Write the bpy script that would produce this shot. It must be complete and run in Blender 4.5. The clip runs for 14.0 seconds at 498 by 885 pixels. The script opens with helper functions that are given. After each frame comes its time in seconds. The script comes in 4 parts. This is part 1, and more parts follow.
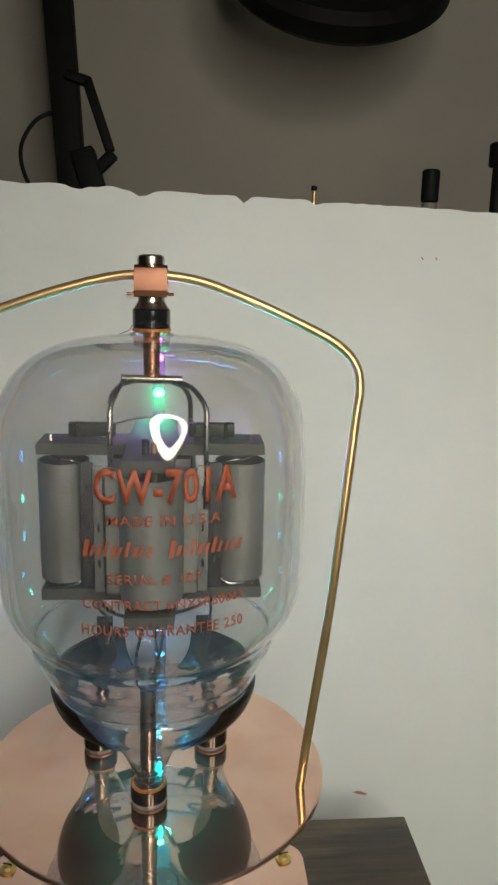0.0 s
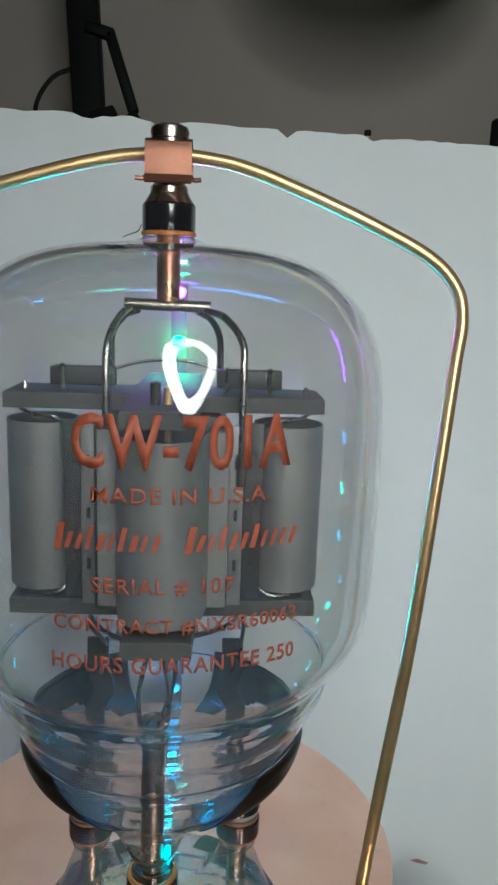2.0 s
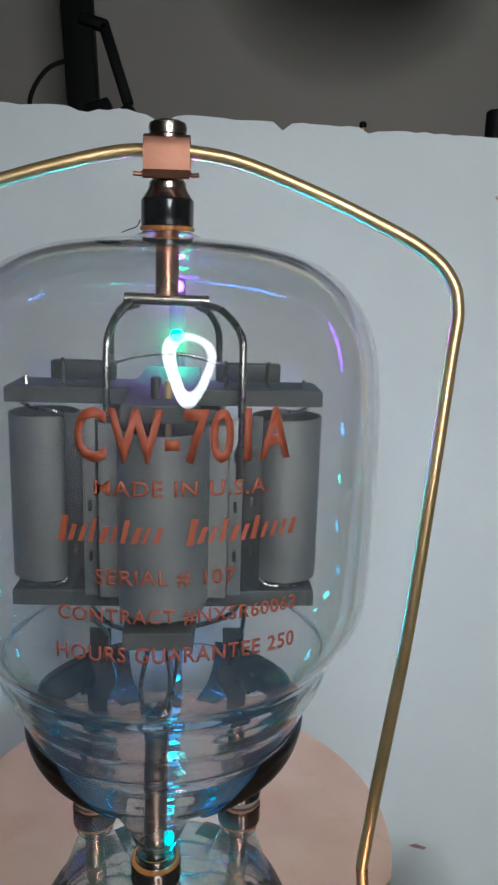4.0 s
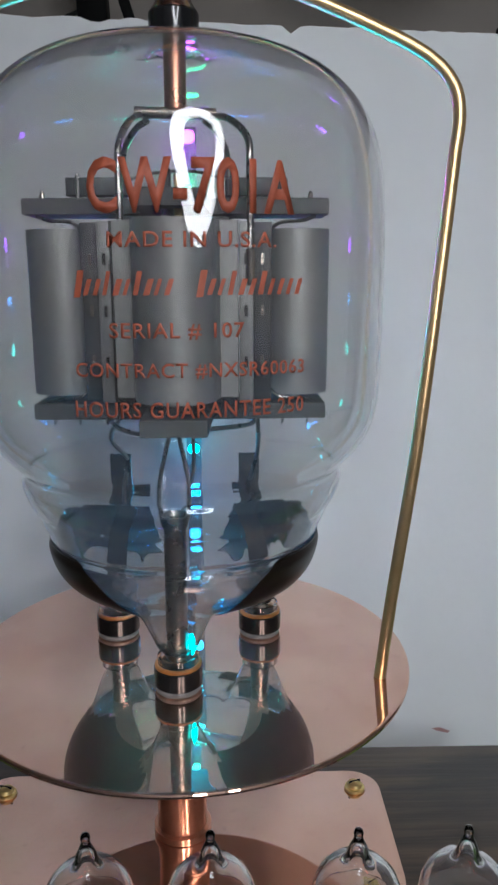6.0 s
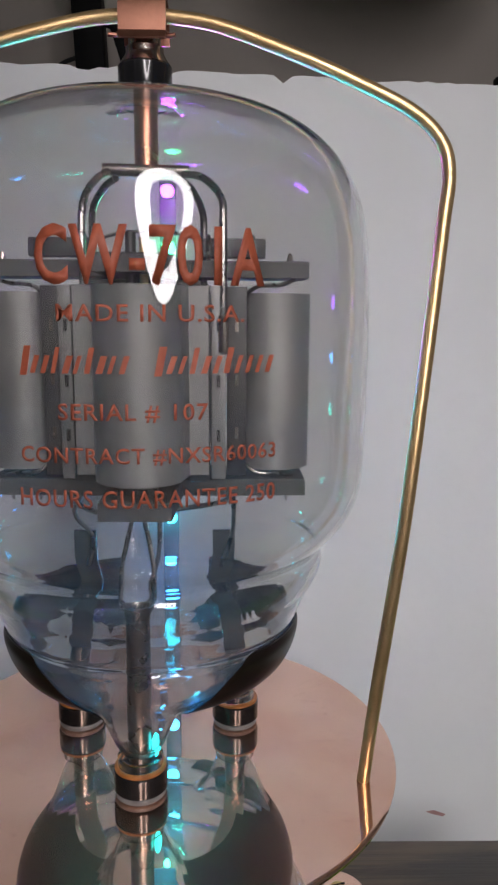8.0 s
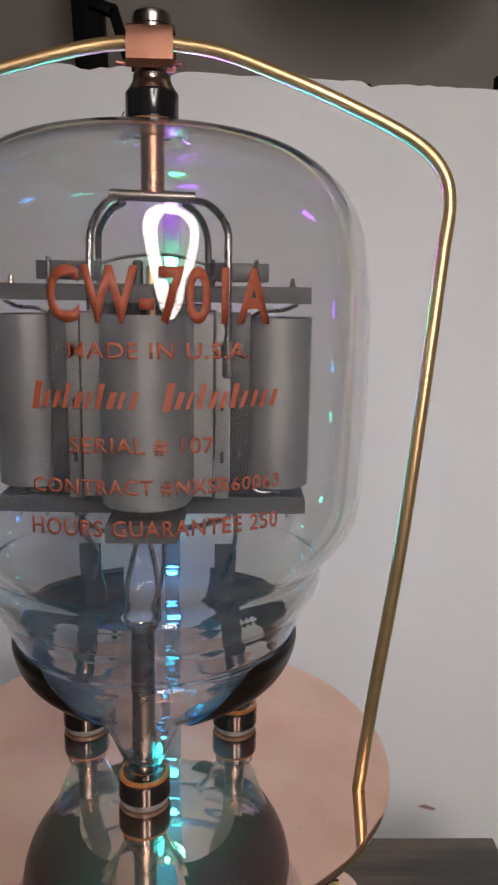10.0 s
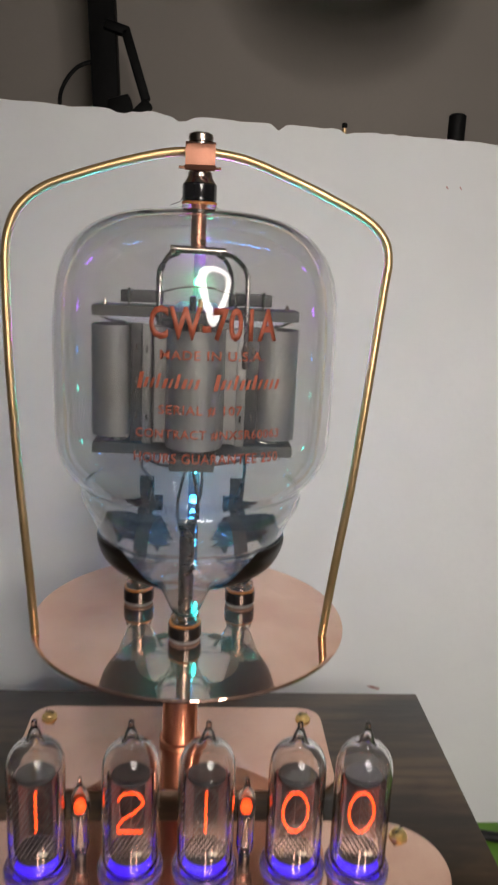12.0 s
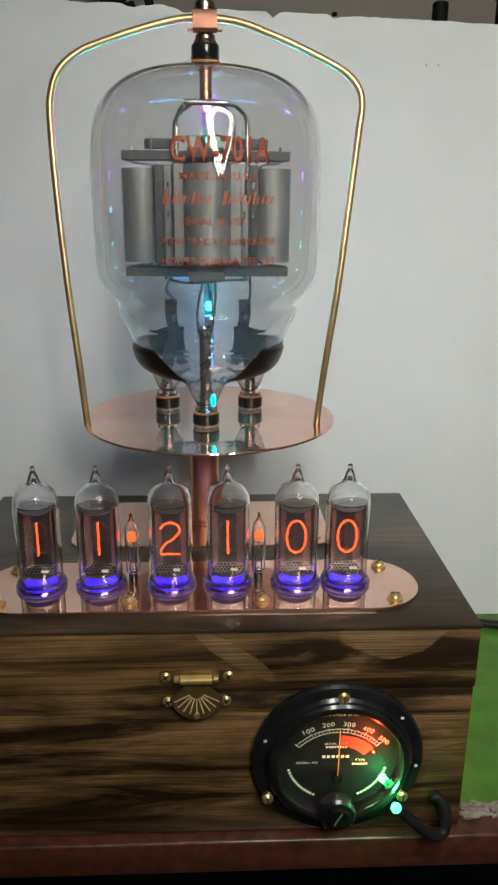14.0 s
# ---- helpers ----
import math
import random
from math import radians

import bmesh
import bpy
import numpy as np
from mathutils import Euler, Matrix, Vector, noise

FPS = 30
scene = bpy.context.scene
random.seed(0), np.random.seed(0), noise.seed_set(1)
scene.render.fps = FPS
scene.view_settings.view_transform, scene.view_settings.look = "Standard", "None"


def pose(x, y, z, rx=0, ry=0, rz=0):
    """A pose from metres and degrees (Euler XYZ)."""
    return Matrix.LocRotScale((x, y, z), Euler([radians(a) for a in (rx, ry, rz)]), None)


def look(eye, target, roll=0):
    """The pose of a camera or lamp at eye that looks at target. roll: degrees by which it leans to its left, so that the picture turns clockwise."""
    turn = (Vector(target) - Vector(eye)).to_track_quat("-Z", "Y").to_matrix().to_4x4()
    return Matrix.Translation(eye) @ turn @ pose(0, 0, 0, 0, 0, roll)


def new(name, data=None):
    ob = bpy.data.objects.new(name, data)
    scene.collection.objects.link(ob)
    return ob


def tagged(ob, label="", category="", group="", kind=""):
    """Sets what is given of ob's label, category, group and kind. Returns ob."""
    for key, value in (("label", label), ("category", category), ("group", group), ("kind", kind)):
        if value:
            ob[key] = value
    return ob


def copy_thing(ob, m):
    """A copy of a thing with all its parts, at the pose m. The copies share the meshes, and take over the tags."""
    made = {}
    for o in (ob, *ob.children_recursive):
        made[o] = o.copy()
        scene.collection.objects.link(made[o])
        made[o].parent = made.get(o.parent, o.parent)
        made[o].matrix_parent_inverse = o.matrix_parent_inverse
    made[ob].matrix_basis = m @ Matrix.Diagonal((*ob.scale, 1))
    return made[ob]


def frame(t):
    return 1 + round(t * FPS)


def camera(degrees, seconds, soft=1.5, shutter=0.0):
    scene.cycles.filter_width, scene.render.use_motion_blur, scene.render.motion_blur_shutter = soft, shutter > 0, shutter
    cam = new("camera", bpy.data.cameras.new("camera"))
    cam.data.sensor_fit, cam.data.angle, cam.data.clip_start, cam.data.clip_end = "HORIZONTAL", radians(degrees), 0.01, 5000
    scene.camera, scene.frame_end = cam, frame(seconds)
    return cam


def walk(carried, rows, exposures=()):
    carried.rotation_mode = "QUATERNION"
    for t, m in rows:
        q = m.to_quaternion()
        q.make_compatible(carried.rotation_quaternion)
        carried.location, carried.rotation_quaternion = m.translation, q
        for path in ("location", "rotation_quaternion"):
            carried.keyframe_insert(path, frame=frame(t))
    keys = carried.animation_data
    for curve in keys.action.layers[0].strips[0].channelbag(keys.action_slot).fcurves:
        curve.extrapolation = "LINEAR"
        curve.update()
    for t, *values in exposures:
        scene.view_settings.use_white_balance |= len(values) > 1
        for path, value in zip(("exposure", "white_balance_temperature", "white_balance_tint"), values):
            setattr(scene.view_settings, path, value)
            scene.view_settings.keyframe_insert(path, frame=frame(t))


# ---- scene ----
cam = camera(36.5, 14.0, soft=2.3, shutter=0.4)
PATH = [
    (0, (0.016, -0.141, 0.328), (0.173, 1.804, -0.109), 1.2),
    (0.5, (0.017, -0.114, 0.317), (0.132, 1.838, -0.101), 0.2),
    (1, (0.01, -0.093, 0.307), (0.113, 1.858, -0.123), 1.3),
    (1.5, (0.012, -0.083, 0.304), (0.096, 1.874, -0.102), 0.8),
    (2, (0.015, -0.074, 0.299), (0.109, 1.882, -0.107), 1.9),
    (2.5, (0.016, -0.072, 0.298), (0.104, 1.883, -0.115), 1.7),
    (3, (0.016, -0.072, 0.299), (0.11, 1.882, -0.114), 1.6),
    (3.2, (0.015, -0.073, 0.3), (0.116, 1.88, -0.115), 1.7),
    (5.3, (0.014, -0.077, 0.294), (0.104, 1.872, -0.145), 1.1),
    (5.4, (0.017, -0.076, 0.278), (0.058, 1.874, -0.164), 1.5),
    (5.5, (0.0150, -0.085, 0.2605), (0.067, 1.862, -0.199), 0.7),
    (5.7, (0.018, -0.088, 0.256), (0.03, 1.857, -0.213), -0.8),
    (6, (0.017, -0.091, 0.256), (0.059, 1.862, -0.174), -0.2),
    (6.5, (0.019, -0.089, 0.254), (0.066, 1.87, -0.147), -0.1),
    (7, (0.023, -0.073, 0.263), (0.078, 1.896, -0.086), 0.2),
    (7.5, (0.024, -0.073, 0.271), (0.064, 1.896, -0.077), 0.7),
    (8, (0.024, -0.075, 0.263), (0.061, 1.896, -0.077), 0.4),
    (8.2, (0.025, -0.073, 0.266), (0.061, 1.892, -0.108), 0.8),
    (10.5, (0.019, -0.079, 0.273), (0.077, 1.88, -0.124), 1.1),
    (11, (0.015, -0.086, 0.275), (0.091, 1.869, -0.14), 2.0),
    (11.5, (0.013, -0.122, 0.284), (0.105, 1.826, -0.155), 1.7),
    (12, (0.008, -0.173, 0.29), (0.126, 1.77, -0.169), 2.5),
    (12.5, (0.002, -0.222, 0.278), (0.104, 1.693, -0.29), 1.9),
    (13, (0.011, -0.246, 0.261), (0.122, 1.66, -0.336), 1.0),
    (13.5, (0.01, -0.252, 0.257), (0.105, 1.656, -0.335), 0.5),
    (14, (0.008, -0.253, 0.254), (0.091, 1.65, -0.357), 0.4),
]
walk(cam, [(t, look(eye, target, roll)) for t, eye, target, roll in PATH],
     [(0.0, -0.12, 7300, 2), (1.5, -0.15, 6350, 0), (3.0, -0.20, 5850, 1), (5.5, -0.32, 5850, 8), (8.0, -0.28, 6450, 17), (10.5, -0.23, 6950, 19), (12.0, -0.1, 7000, 14), (14.0, 0.04, 6650, 4)])

# ---- light ----
world = bpy.data.worlds.new("room_air")
scene.world = world
world.use_nodes = True
world.node_tree.nodes["Background"].inputs[0].default_value = (0.5, 0.5, 0.5, 1)
world.node_tree.nodes["Background"].inputs[1].default_value = 0.02


def lamp(name, at, colour, power, size=0.003):
    d = bpy.data.lights.new(name, "POINT")
    d.color, d.energy, d.shadow_soft_size = colour, power, size
    ob = new(name, d)
    ob.location = at
    return ob


AX, AY = 0.0038, 0.104         # axis of the big tube
TOP = 0.098                    # top of the wooden box
DISC = 0.1545                  # top of the copper disc

# the strip of coloured leds behind the tube: height, colour, power, brightness of the lens
STRIP_Y = 0.1590
STRIP = [(0.1650, (0.02, 0.25, 0.80), 0.001, 6), (0.1817, (0.015, 0.34, 1.0), 0.190, 25), (0.1984, (0.012, 0.55, 0.80), 0.190, 40), (0.2151, (0.015, 0.40, 0.90), 0.130, 70), (0.2318, (0.02, 0.60, 0.50), 0.026, 320),
         (0.2485, (0.03, 0.30, 1.0), 0.018, 450), (0.2652, (0.30, 0.06, 1.0), 0.008, 550), (0.2819, (0.02, 0.75, 0.30), 0.018, 450), (0.2986, (0.45, 0.06, 1.0), 0.006, 550)]
for lz, colour, power, bright in STRIP:
    led = bpy.data.lights.new("led_light", "SPOT")
    led.color, led.energy, led.shadow_soft_size, led.spot_size, led.spot_blend = colour, power, 0.0015, radians(100), 0.5
    ob = new("led_light", led)
    ob.matrix_world = look((AX, STRIP_Y - 0.0028, lz), (AX, STRIP_Y - 0.1, lz + 0.08))


# ---- materials ----
def nodes_of(name):
    m = bpy.data.materials.new(name)
    m.use_nodes = True
    t = m.node_tree
    return m, t, t.nodes["Principled BSDF"]


def node(t, kind, **inputs):
    n = t.nodes.new(kind)
    for k, v in inputs.items():
        n.inputs[k.replace("_", " ")].default_value = v
    return n


def coords(t, scale=(1, 1, 1), rot=(0, 0, 0)):
    c, mp = t.nodes.new("ShaderNodeTexCoord"), t.nodes.new("ShaderNodeMapping")
    mp.inputs["Scale"].default_value = scale
    mp.inputs["Rotation"].default_value = rot
    t.links.new(c.outputs["Object"], mp.inputs["Vector"])
    return mp.outputs["Vector"]


def noise_tex(t, vec, scale, detail=4.0, rough=0.55, dist=0.0):
    n = node(t, "ShaderNodeTexNoise", Scale=scale, Detail=detail, Roughness=rough, Distortion=dist)
    t.links.new(vec, n.inputs["Vector"])
    return n.outputs["Fac"]


def ramp(t, fac, stops):
    r = t.nodes.new("ShaderNodeValToRGB")
    e = r.color_ramp.elements
    while len(e) < len(stops):
        e.new(0.5)
    for el, (p, c) in zip(e, stops):
        el.position = p
        el.color = (*c, 1) if len(c) == 3 else c
    t.links.new(fac, r.inputs["Fac"])
    return r.outputs["Color"]


def mix(t, fac, a, b):
    m = t.nodes.new("ShaderNodeMix")
    m.data_type = "RGBA"
    for v, k in ((fac, 0), (a, 6), (b, 7)):
        if isinstance(v, (int, float)):
            m.inputs[k].default_value = v
        elif isinstance(v, tuple):
            m.inputs[k].default_value = (*v, 1)
        else:
            t.links.new(v, m.inputs[k])
    return m.outputs[2]


def bump(t, p, height, strength=0.2, distance=0.0005):
    b = node(t, "ShaderNodeBump", Strength=strength, Distance=distance)
    t.links.new(height, b.inputs["Height"])
    t.links.new(b.outputs["Normal"], p.inputs["Normal"])


def worn(name, colour, other, rough=0.5, metal=0.0, scale=60.0, fine=900.0, relief=0.15, spread=0.15, coat=0.0):
    """A surface that varies between two colours at a coarse and a fine scale."""
    m, t, p = nodes_of(name)
    v = coords(t)
    big, small = noise_tex(t, v, scale, 5), noise_tex(t, v, fine, 3)
    col = mix(t, ramp(t, big, [(0.35, (0, 0, 0)), (0.68, (1, 1, 1))]), colour, other)
    col = mix(t, ramp(t, small, [(0.45, (0, 0, 0)), (0.8, (0.35, 0.35, 0.35))]), col, other)
    t.links.new(col, p.inputs["Base Color"])
    rr = node(t, "ShaderNodeMapRange")
    rr.inputs["To Min"].default_value, rr.inputs["To Max"].default_value = max(rough - spread, 0.02), rough + spread
    t.links.new(big, rr.inputs["Value"])
    t.links.new(rr.outputs["Result"], p.inputs["Roughness"])
    p.inputs["Metallic"].default_value = metal
    p.inputs["Coat Weight"].default_value = coat
    if relief:
        bump(t, p, small, relief, 0.0003)
    return m


def satin_mirror(name, colour, other, sharp=0.05, soft=0.45, share=0.5, scale=32.0):
    """Polished sheet metal: a mirror under a fine brushed haze, with stains."""
    m, t, p = nodes_of(name)
    v = coords(t)
    big, small = noise_tex(t, v, scale, 5), noise_tex(t, v, 420.0, 4)
    col = mix(t, ramp(t, big, [(0.38, (0, 0, 0)), (0.72, (1, 1, 1))]), colour, other)
    col = mix(t, ramp(t, small, [(0.62, (0, 0, 0)), (0.78, (0.5, 0.5, 0.5))]), col, tuple(0.6 * c for c in other))
    q = t.nodes.new("ShaderNodeBsdfPrincipled")
    for b, r in ((p, sharp), (q, soft)):
        t.links.new(col, b.inputs["Base Color"])
        b.inputs["Metallic"].default_value = 1.0
        b.inputs["Roughness"].default_value = r
    ms = t.nodes.new("ShaderNodeMixShader")
    rr = node(t, "ShaderNodeMapRange")
    rr.inputs["To Min"].default_value, rr.inputs["To Max"].default_value = share - 0.12, share + 0.12
    t.links.new(big, rr.inputs["Value"])
    t.links.new(rr.outputs["Result"], ms.inputs[0])
    t.links.new(p.outputs[0], ms.inputs[1])
    t.links.new(q.outputs[0], ms.inputs[2])
    t.links.new(ms.outputs[0], t.nodes["Material Output"].inputs["Surface"])
    return m


def glowing(name, colour, strength):
    m, t, p = nodes_of(name)
    p.inputs["Base Color"].default_value = (*[0.5 * c for c in colour], 1)
    p.inputs["Emission Color"].default_value = (*colour, 1)
    p.inputs["Emission Strength"].default_value = strength
    return m


def clear_glass(name, tint=(1, 1, 1), rough=0.0, ior=1.47):
    m, t, p = nodes_of(name)
    p.inputs["Base Color"].default_value = (*tint, 1)
    p.inputs["Transmission Weight"].default_value = 1.0
    p.inputs["Roughness"].default_value = rough
    p.inputs["IOR"].default_value = ior
    v = coords(t)
    bump(t, p, noise_tex(t, v, 90.0, 2), 0.02, 0.0006)
    return m


def stained_wood(name, dark, light, patches, rough=0.42):
    """Dark-stained pine: long grain along x, growth bands, and bare patches (x, z, half width, half height)."""
    m, t, p = nodes_of(name)
    grain = noise_tex(t, coords(t, (5, 150, 430)), 3.0, 7, 0.62, 0.5)
    bands = noise_tex(t, coords(t, (7, 46, 75)), 1.0, 8, 0.66, 0.9)
    blot = noise_tex(t, coords(t, (22, 30, 45)), 1.0, 4)
    col = mix(t, ramp(t, bands, [(0.41, (0, 0, 0)), (0.57, (1, 1, 1))]), dark, light)
    col = mix(t, ramp(t, grain, [(0.36, (0.62, 0.62, 0.62)), (0.58, (0, 0, 0))]), col, tuple(0.35 * c for c in dark))
    col = mix(t, ramp(t, blot, [(0.35, (0.6, 0.6, 0.6)), (0.6, (0, 0, 0))]), col, tuple(0.5 * c for c in dark))
    for cx, cz, hx, hz, slant in patches:
        mp = t.nodes.new("ShaderNodeMapping")
        c = t.nodes.new("ShaderNodeTexCoord")
        mp.vector_type = "TEXTURE"
        mp.inputs["Location"].default_value = (cx, 0, cz)
        mp.inputs["Rotation"].default_value = (0, slant, 0)
        mp.inputs["Scale"].default_value = (hx, 1000, hz)
        t.links.new(c.outputs["Object"], mp.inputs["Vector"])
        warp = t.nodes.new("ShaderNodeVectorMath")
        warp.operation = "LENGTH"
        t.links.new(mp.outputs["Vector"], warp.inputs[0])
        add = t.nodes.new("ShaderNodeMath")
        add.operation = "ADD"
        t.links.new(warp.outputs["Value"], add.inputs[0])
        t.links.new(blot, add.inputs[1])
        mask = ramp(t, add.outputs[0], [(0.0, (1, 1, 1)), (0.96, (0.75, 0.75, 0.75)), (1.0, (0, 0, 0))])
        bare = mix(t, ramp(t, grain, [(0.42, (0, 0, 0)), (0.58, (1, 1, 1))]), (0.11, 0.066, 0.028), (0.29, 0.185, 0.085))
        div = t.nodes.new("ShaderNodeMath")
        div.operation = "MULTIPLY"
        div.inputs[1].default_value = 0.62
        t.links.new(add.outputs[0], div.inputs[0])
        t.links.new(div.outputs[0], mask.node.inputs["Fac"])
        col = mix(t, mask, col, bare)
    t.links.new(col, p.inputs["Base Color"])
    p.inputs["Roughness"].default_value = rough
    p.inputs["Coat Weight"].default_value = 0.08
    p.inputs["Coat Roughness"].default_value = 0.25
    bump(t, p, grain, 0.25, 0.0004)
    return m


def dusty_glass(name, tint, haze):
    """Clear glass under a thin film of dust that scatters a little light both ways."""
    m = clear_glass(name, tint)
    t = m.node_tree
    p = t.nodes["Principled BSDF"]
    v = coords(t)
    film = ramp(t, noise_tex(t, v, 45.0, 5), [(0.25, (0.5 * haze,) * 3), (0.75, (1.5 * haze,) * 3)])
    back, through_film, both, ms = (t.nodes.new("ShaderNode" + k) for k in ("BsdfDiffuse", "BsdfTranslucent", "MixShader", "MixShader"))
    for b in (back, through_film):
        b.inputs["Color"].default_value = (0.8, 0.8, 0.8, 1)
    both.inputs[0].default_value = 0.6
    t.links.new(back.outputs[0], both.inputs[1])
    t.links.new(through_film.outputs[0], both.inputs[2])
    t.links.new(film, ms.inputs[0])
    t.links.new(p.outputs[0], ms.inputs[1])
    t.links.new(both.outputs[0], ms.inputs[2])
    t.links.new(ms.outputs[0], t.nodes["Material Output"].inputs["Surface"])
    return m


M = {}
M["glass"] = dusty_glass("bulb_glass", (0.83, 0.815, 0.795), 0.024)
M["leg_glass"] = clear_glass("leg_glass", (0.90, 0.91, 0.89))
M["nixie_glass"] = clear_glass("small_tube_glass", (0.99, 0.99, 0.99))
M["frost"] = worn("frosted_plastic", (0.16, 0.15, 0.15), (0.24, 0.23, 0.22), 0.5, 0, 300)
M["copper"] = satin_mirror("polished_copper", (0.94, 0.64, 0.51), (0.88, 0.55, 0.42), 0.018, 0.5, 0.16)
M["copper_pipe"] = satin_mirror("copper_pipe", (0.90, 0.48, 0.33), (0.68, 0.29, 0.18), 0.12, 0.45, 0.5, 60)
M["copper_clip"] = worn("clip_copper", (0.27, 0.125, 0.085), (0.20, 0.09, 0.06), 0.46, 1.0, 50, 900, 0.05)
M["copper_dull"] = worn("dull_copper", (0.62, 0.30, 0.20), (0.40, 0.18, 0.12), 0.3, 1.0, 120, 900, 0.1)
M["brass"] = worn("brass", (0.68, 0.48, 0.25), (0.52, 0.35, 0.16), 0.32, 1.0, 90, 1200, 0.06, 0.08)
# latch brass, darkened to paint in the reflection of dark wood
M["brass_dark"] = worn("dark_reflection_brass", (0.30, 0.20, 0.08), (0.16, 0.10, 0.04), 0.36, 0.7, 160, 1200, 0.06, 0.06)
M["bead"] = worn("polished_brass_bead", (0.85, 0.70, 0.38), (0.70, 0.54, 0.26), 0.35, 0.3, 300)
M["brass_bright"] = worn("bright_brass", (0.95, 0.76, 0.34), (0.75, 0.52, 0.2), 0.3, 1.0, 200, 1500, 0.05, 0.05)
M["plate"] = worn("grey_electrode", (0.15, 0.152, 0.15), (0.21, 0.21, 0.205), 0.50, 0.6, 40, 1800, 0.25)
M["plate_dark"] = worn("dark_electrode", (0.018, 0.019, 0.020), (0.035, 0.035, 0.035), 0.5, 0.3, 60, 1500, 0.2)
M["ceramic"] = worn("grey_ceramic", (0.028, 0.029, 0.028), (0.045, 0.045, 0.042), 0.7, 0, 120, 1500, 0.2)
M["black"] = worn("black_bakelite", (0.008, 0.008, 0.009), (0.016, 0.016, 0.017), 0.2, 0, 80, 900, 0.03, 0.08, 0.4)
M["black_matt"] = worn("black_matt", (0.004, 0.004, 0.0045), (0.009, 0.009, 0.009), 0.6, 0, 60, 900, 0.1)
M["steel"] = worn("steel_wire", (0.33, 0.32, 0.31), (0.2, 0.19, 0.18), 0.28, 1.0, 120, 1500, 0.05)
M["nickel"] = worn("nickel_cap", (0.62, 0.58, 0.53), (0.42, 0.36, 0.31), 0.22, 1.0, 120, 1500, 0.05)
M["cement"] = worn("orange_cement", (0.42, 0.15, 0.03), (0.25, 0.09, 0.02), 0.5, 0, 300)
M["getter"] = worn("dark_getter_film", (0.016, 0.011, 0.009), (0.009, 0.007, 0.006), 0.30, 0.0, 60, 600, 0.02, 0.06)
M["ink"] = worn("orange_red_ink", (0.36, 0.080, 0.036), (0.27, 0.060, 0.028), 0.6, 0, 700, 2500, 0.1)
M["board"] = worn("white_foam_board", (0.78, 0.79, 0.79), (0.72, 0.73, 0.73), 0.65, 0, 9, 300, 0.06)
M["wall"] = worn("taupe_wall_paint", (0.47, 0.42, 0.38), (0.42, 0.38, 0.345), 0.75, 0, 4, 260, 0.12)
M["room"] = worn("room_paint", (0.55, 0.53, 0.5), (0.5, 0.48, 0.45), 0.8, 0, 3, 200, 0.05)
M["floor"] = worn("dark_blue_carpet", (0.016, 0.022, 0.034), (0.03, 0.036, 0.05), 0.95, 0, 14, 300, 0.5)
M["green"] = worn("green_bench_paint", (0.12, 0.29, 0.03), (0.07, 0.17, 0.022), 0.5, 0, 40, 500, 0.15)
M["edge"] = worn("red_brown_bench_edge", (0.125, 0.036, 0.020), (0.040, 0.016, 0.011), 0.42, 0, 160, 420, 0.5, 0.15, 0.2)
M["chip"] = worn("splintered_wood", (0.42, 0.38, 0.32), (0.22, 0.18, 0.14), 0.9, 0, 200, 900, 0.5)
M["wood"] = stained_wood("dark_stained_pine", (0.030, 0.016, 0.007), (0.32, 0.185, 0.076),
                         [(0.074, 0.0975, 0.0195, 0.0120, 0.0), (0.014, 0.0865, 0.0175, 0.0036, 0.62)])
M["lid"] = stained_wood("dark_glossy_lid_stain", (0.026, 0.017, 0.010), (0.105, 0.066, 0.034), [], 0.30)
M["digit"] = glowing("neon_orange_digit", (1.0, 0.065, 0.009), 4.2)
M["neon"] = glowing("neon_orange_dot", (1.0, 0.07, 0.012), 2.2)
M["violet_led"] = glowing("violet_blue_led", (0.05, 0.008, 1.0), 1.4)
M["tint_glass"] = clear_glass("lens_plastic", (0.75, 0.72, 1.0), 0.15)
M["ring"] = glowing("ring_lamp_light", (1.0, 0.975, 0.94), 23.5)
M["dial"] = worn("black_dial", (0.008, 0.008, 0.008), (0.014, 0.014, 0.013), 0.5, 0, 100, 900, 0.02)
M["dial_white"] = worn("cream_dial_ink", (0.75, 0.72, 0.6), (0.66, 0.62, 0.5), 0.6, 0, 400)
M["dial_red_glow"] = worn("red_dial_glow", (0.55, 0.04, 0.02), (0.4, 0.03, 0.02), 0.5, 0, 200)
M["needle"] = worn("orange_needle", (0.8, 0.3, 0.06), (0.7, 0.2, 0.04), 0.5, 0, 200)
M["led_tip"] = glowing("green_led_tip", (0.06, 1.0, 0.30), 6.0)
M["leg_glow_cyan"] = glowing("cyan_leg_glow", (0.003, 0.65, 0.70), 11.0)
M["strip"] = worn("grey_strip_film", (0.14, 0.14, 0.15), (0.09, 0.09, 0.10), 0.4, 0, 200)
M["mesh_wire"] = worn("anode_mesh", (0.62, 0.56, 0.54), (0.42, 0.37, 0.36), 0.35, 0.9, 300)
# reddish base colour paints in the lit numerals' glow
M["cage"] = worn("glow_tinted_cage", (0.55, 0.33, 0.31), (0.40, 0.23, 0.22), 0.45, 0.15, 200)
M["spacer"] = worn("spacer_mica", (0.03, 0.026, 0.026), (0.05, 0.045, 0.045), 0.4, 0.0, 200)
M["cable"] = worn("black_cable_sheath", (0.012, 0.012, 0.013), (0.025, 0.024, 0.024), 0.45, 0, 200)


for dull in ("black_matt", "cable", "getter", "dial"):
    M[dull].node_tree.nodes["Principled BSDF"].inputs["Specular IOR Level"].default_value = 0.15


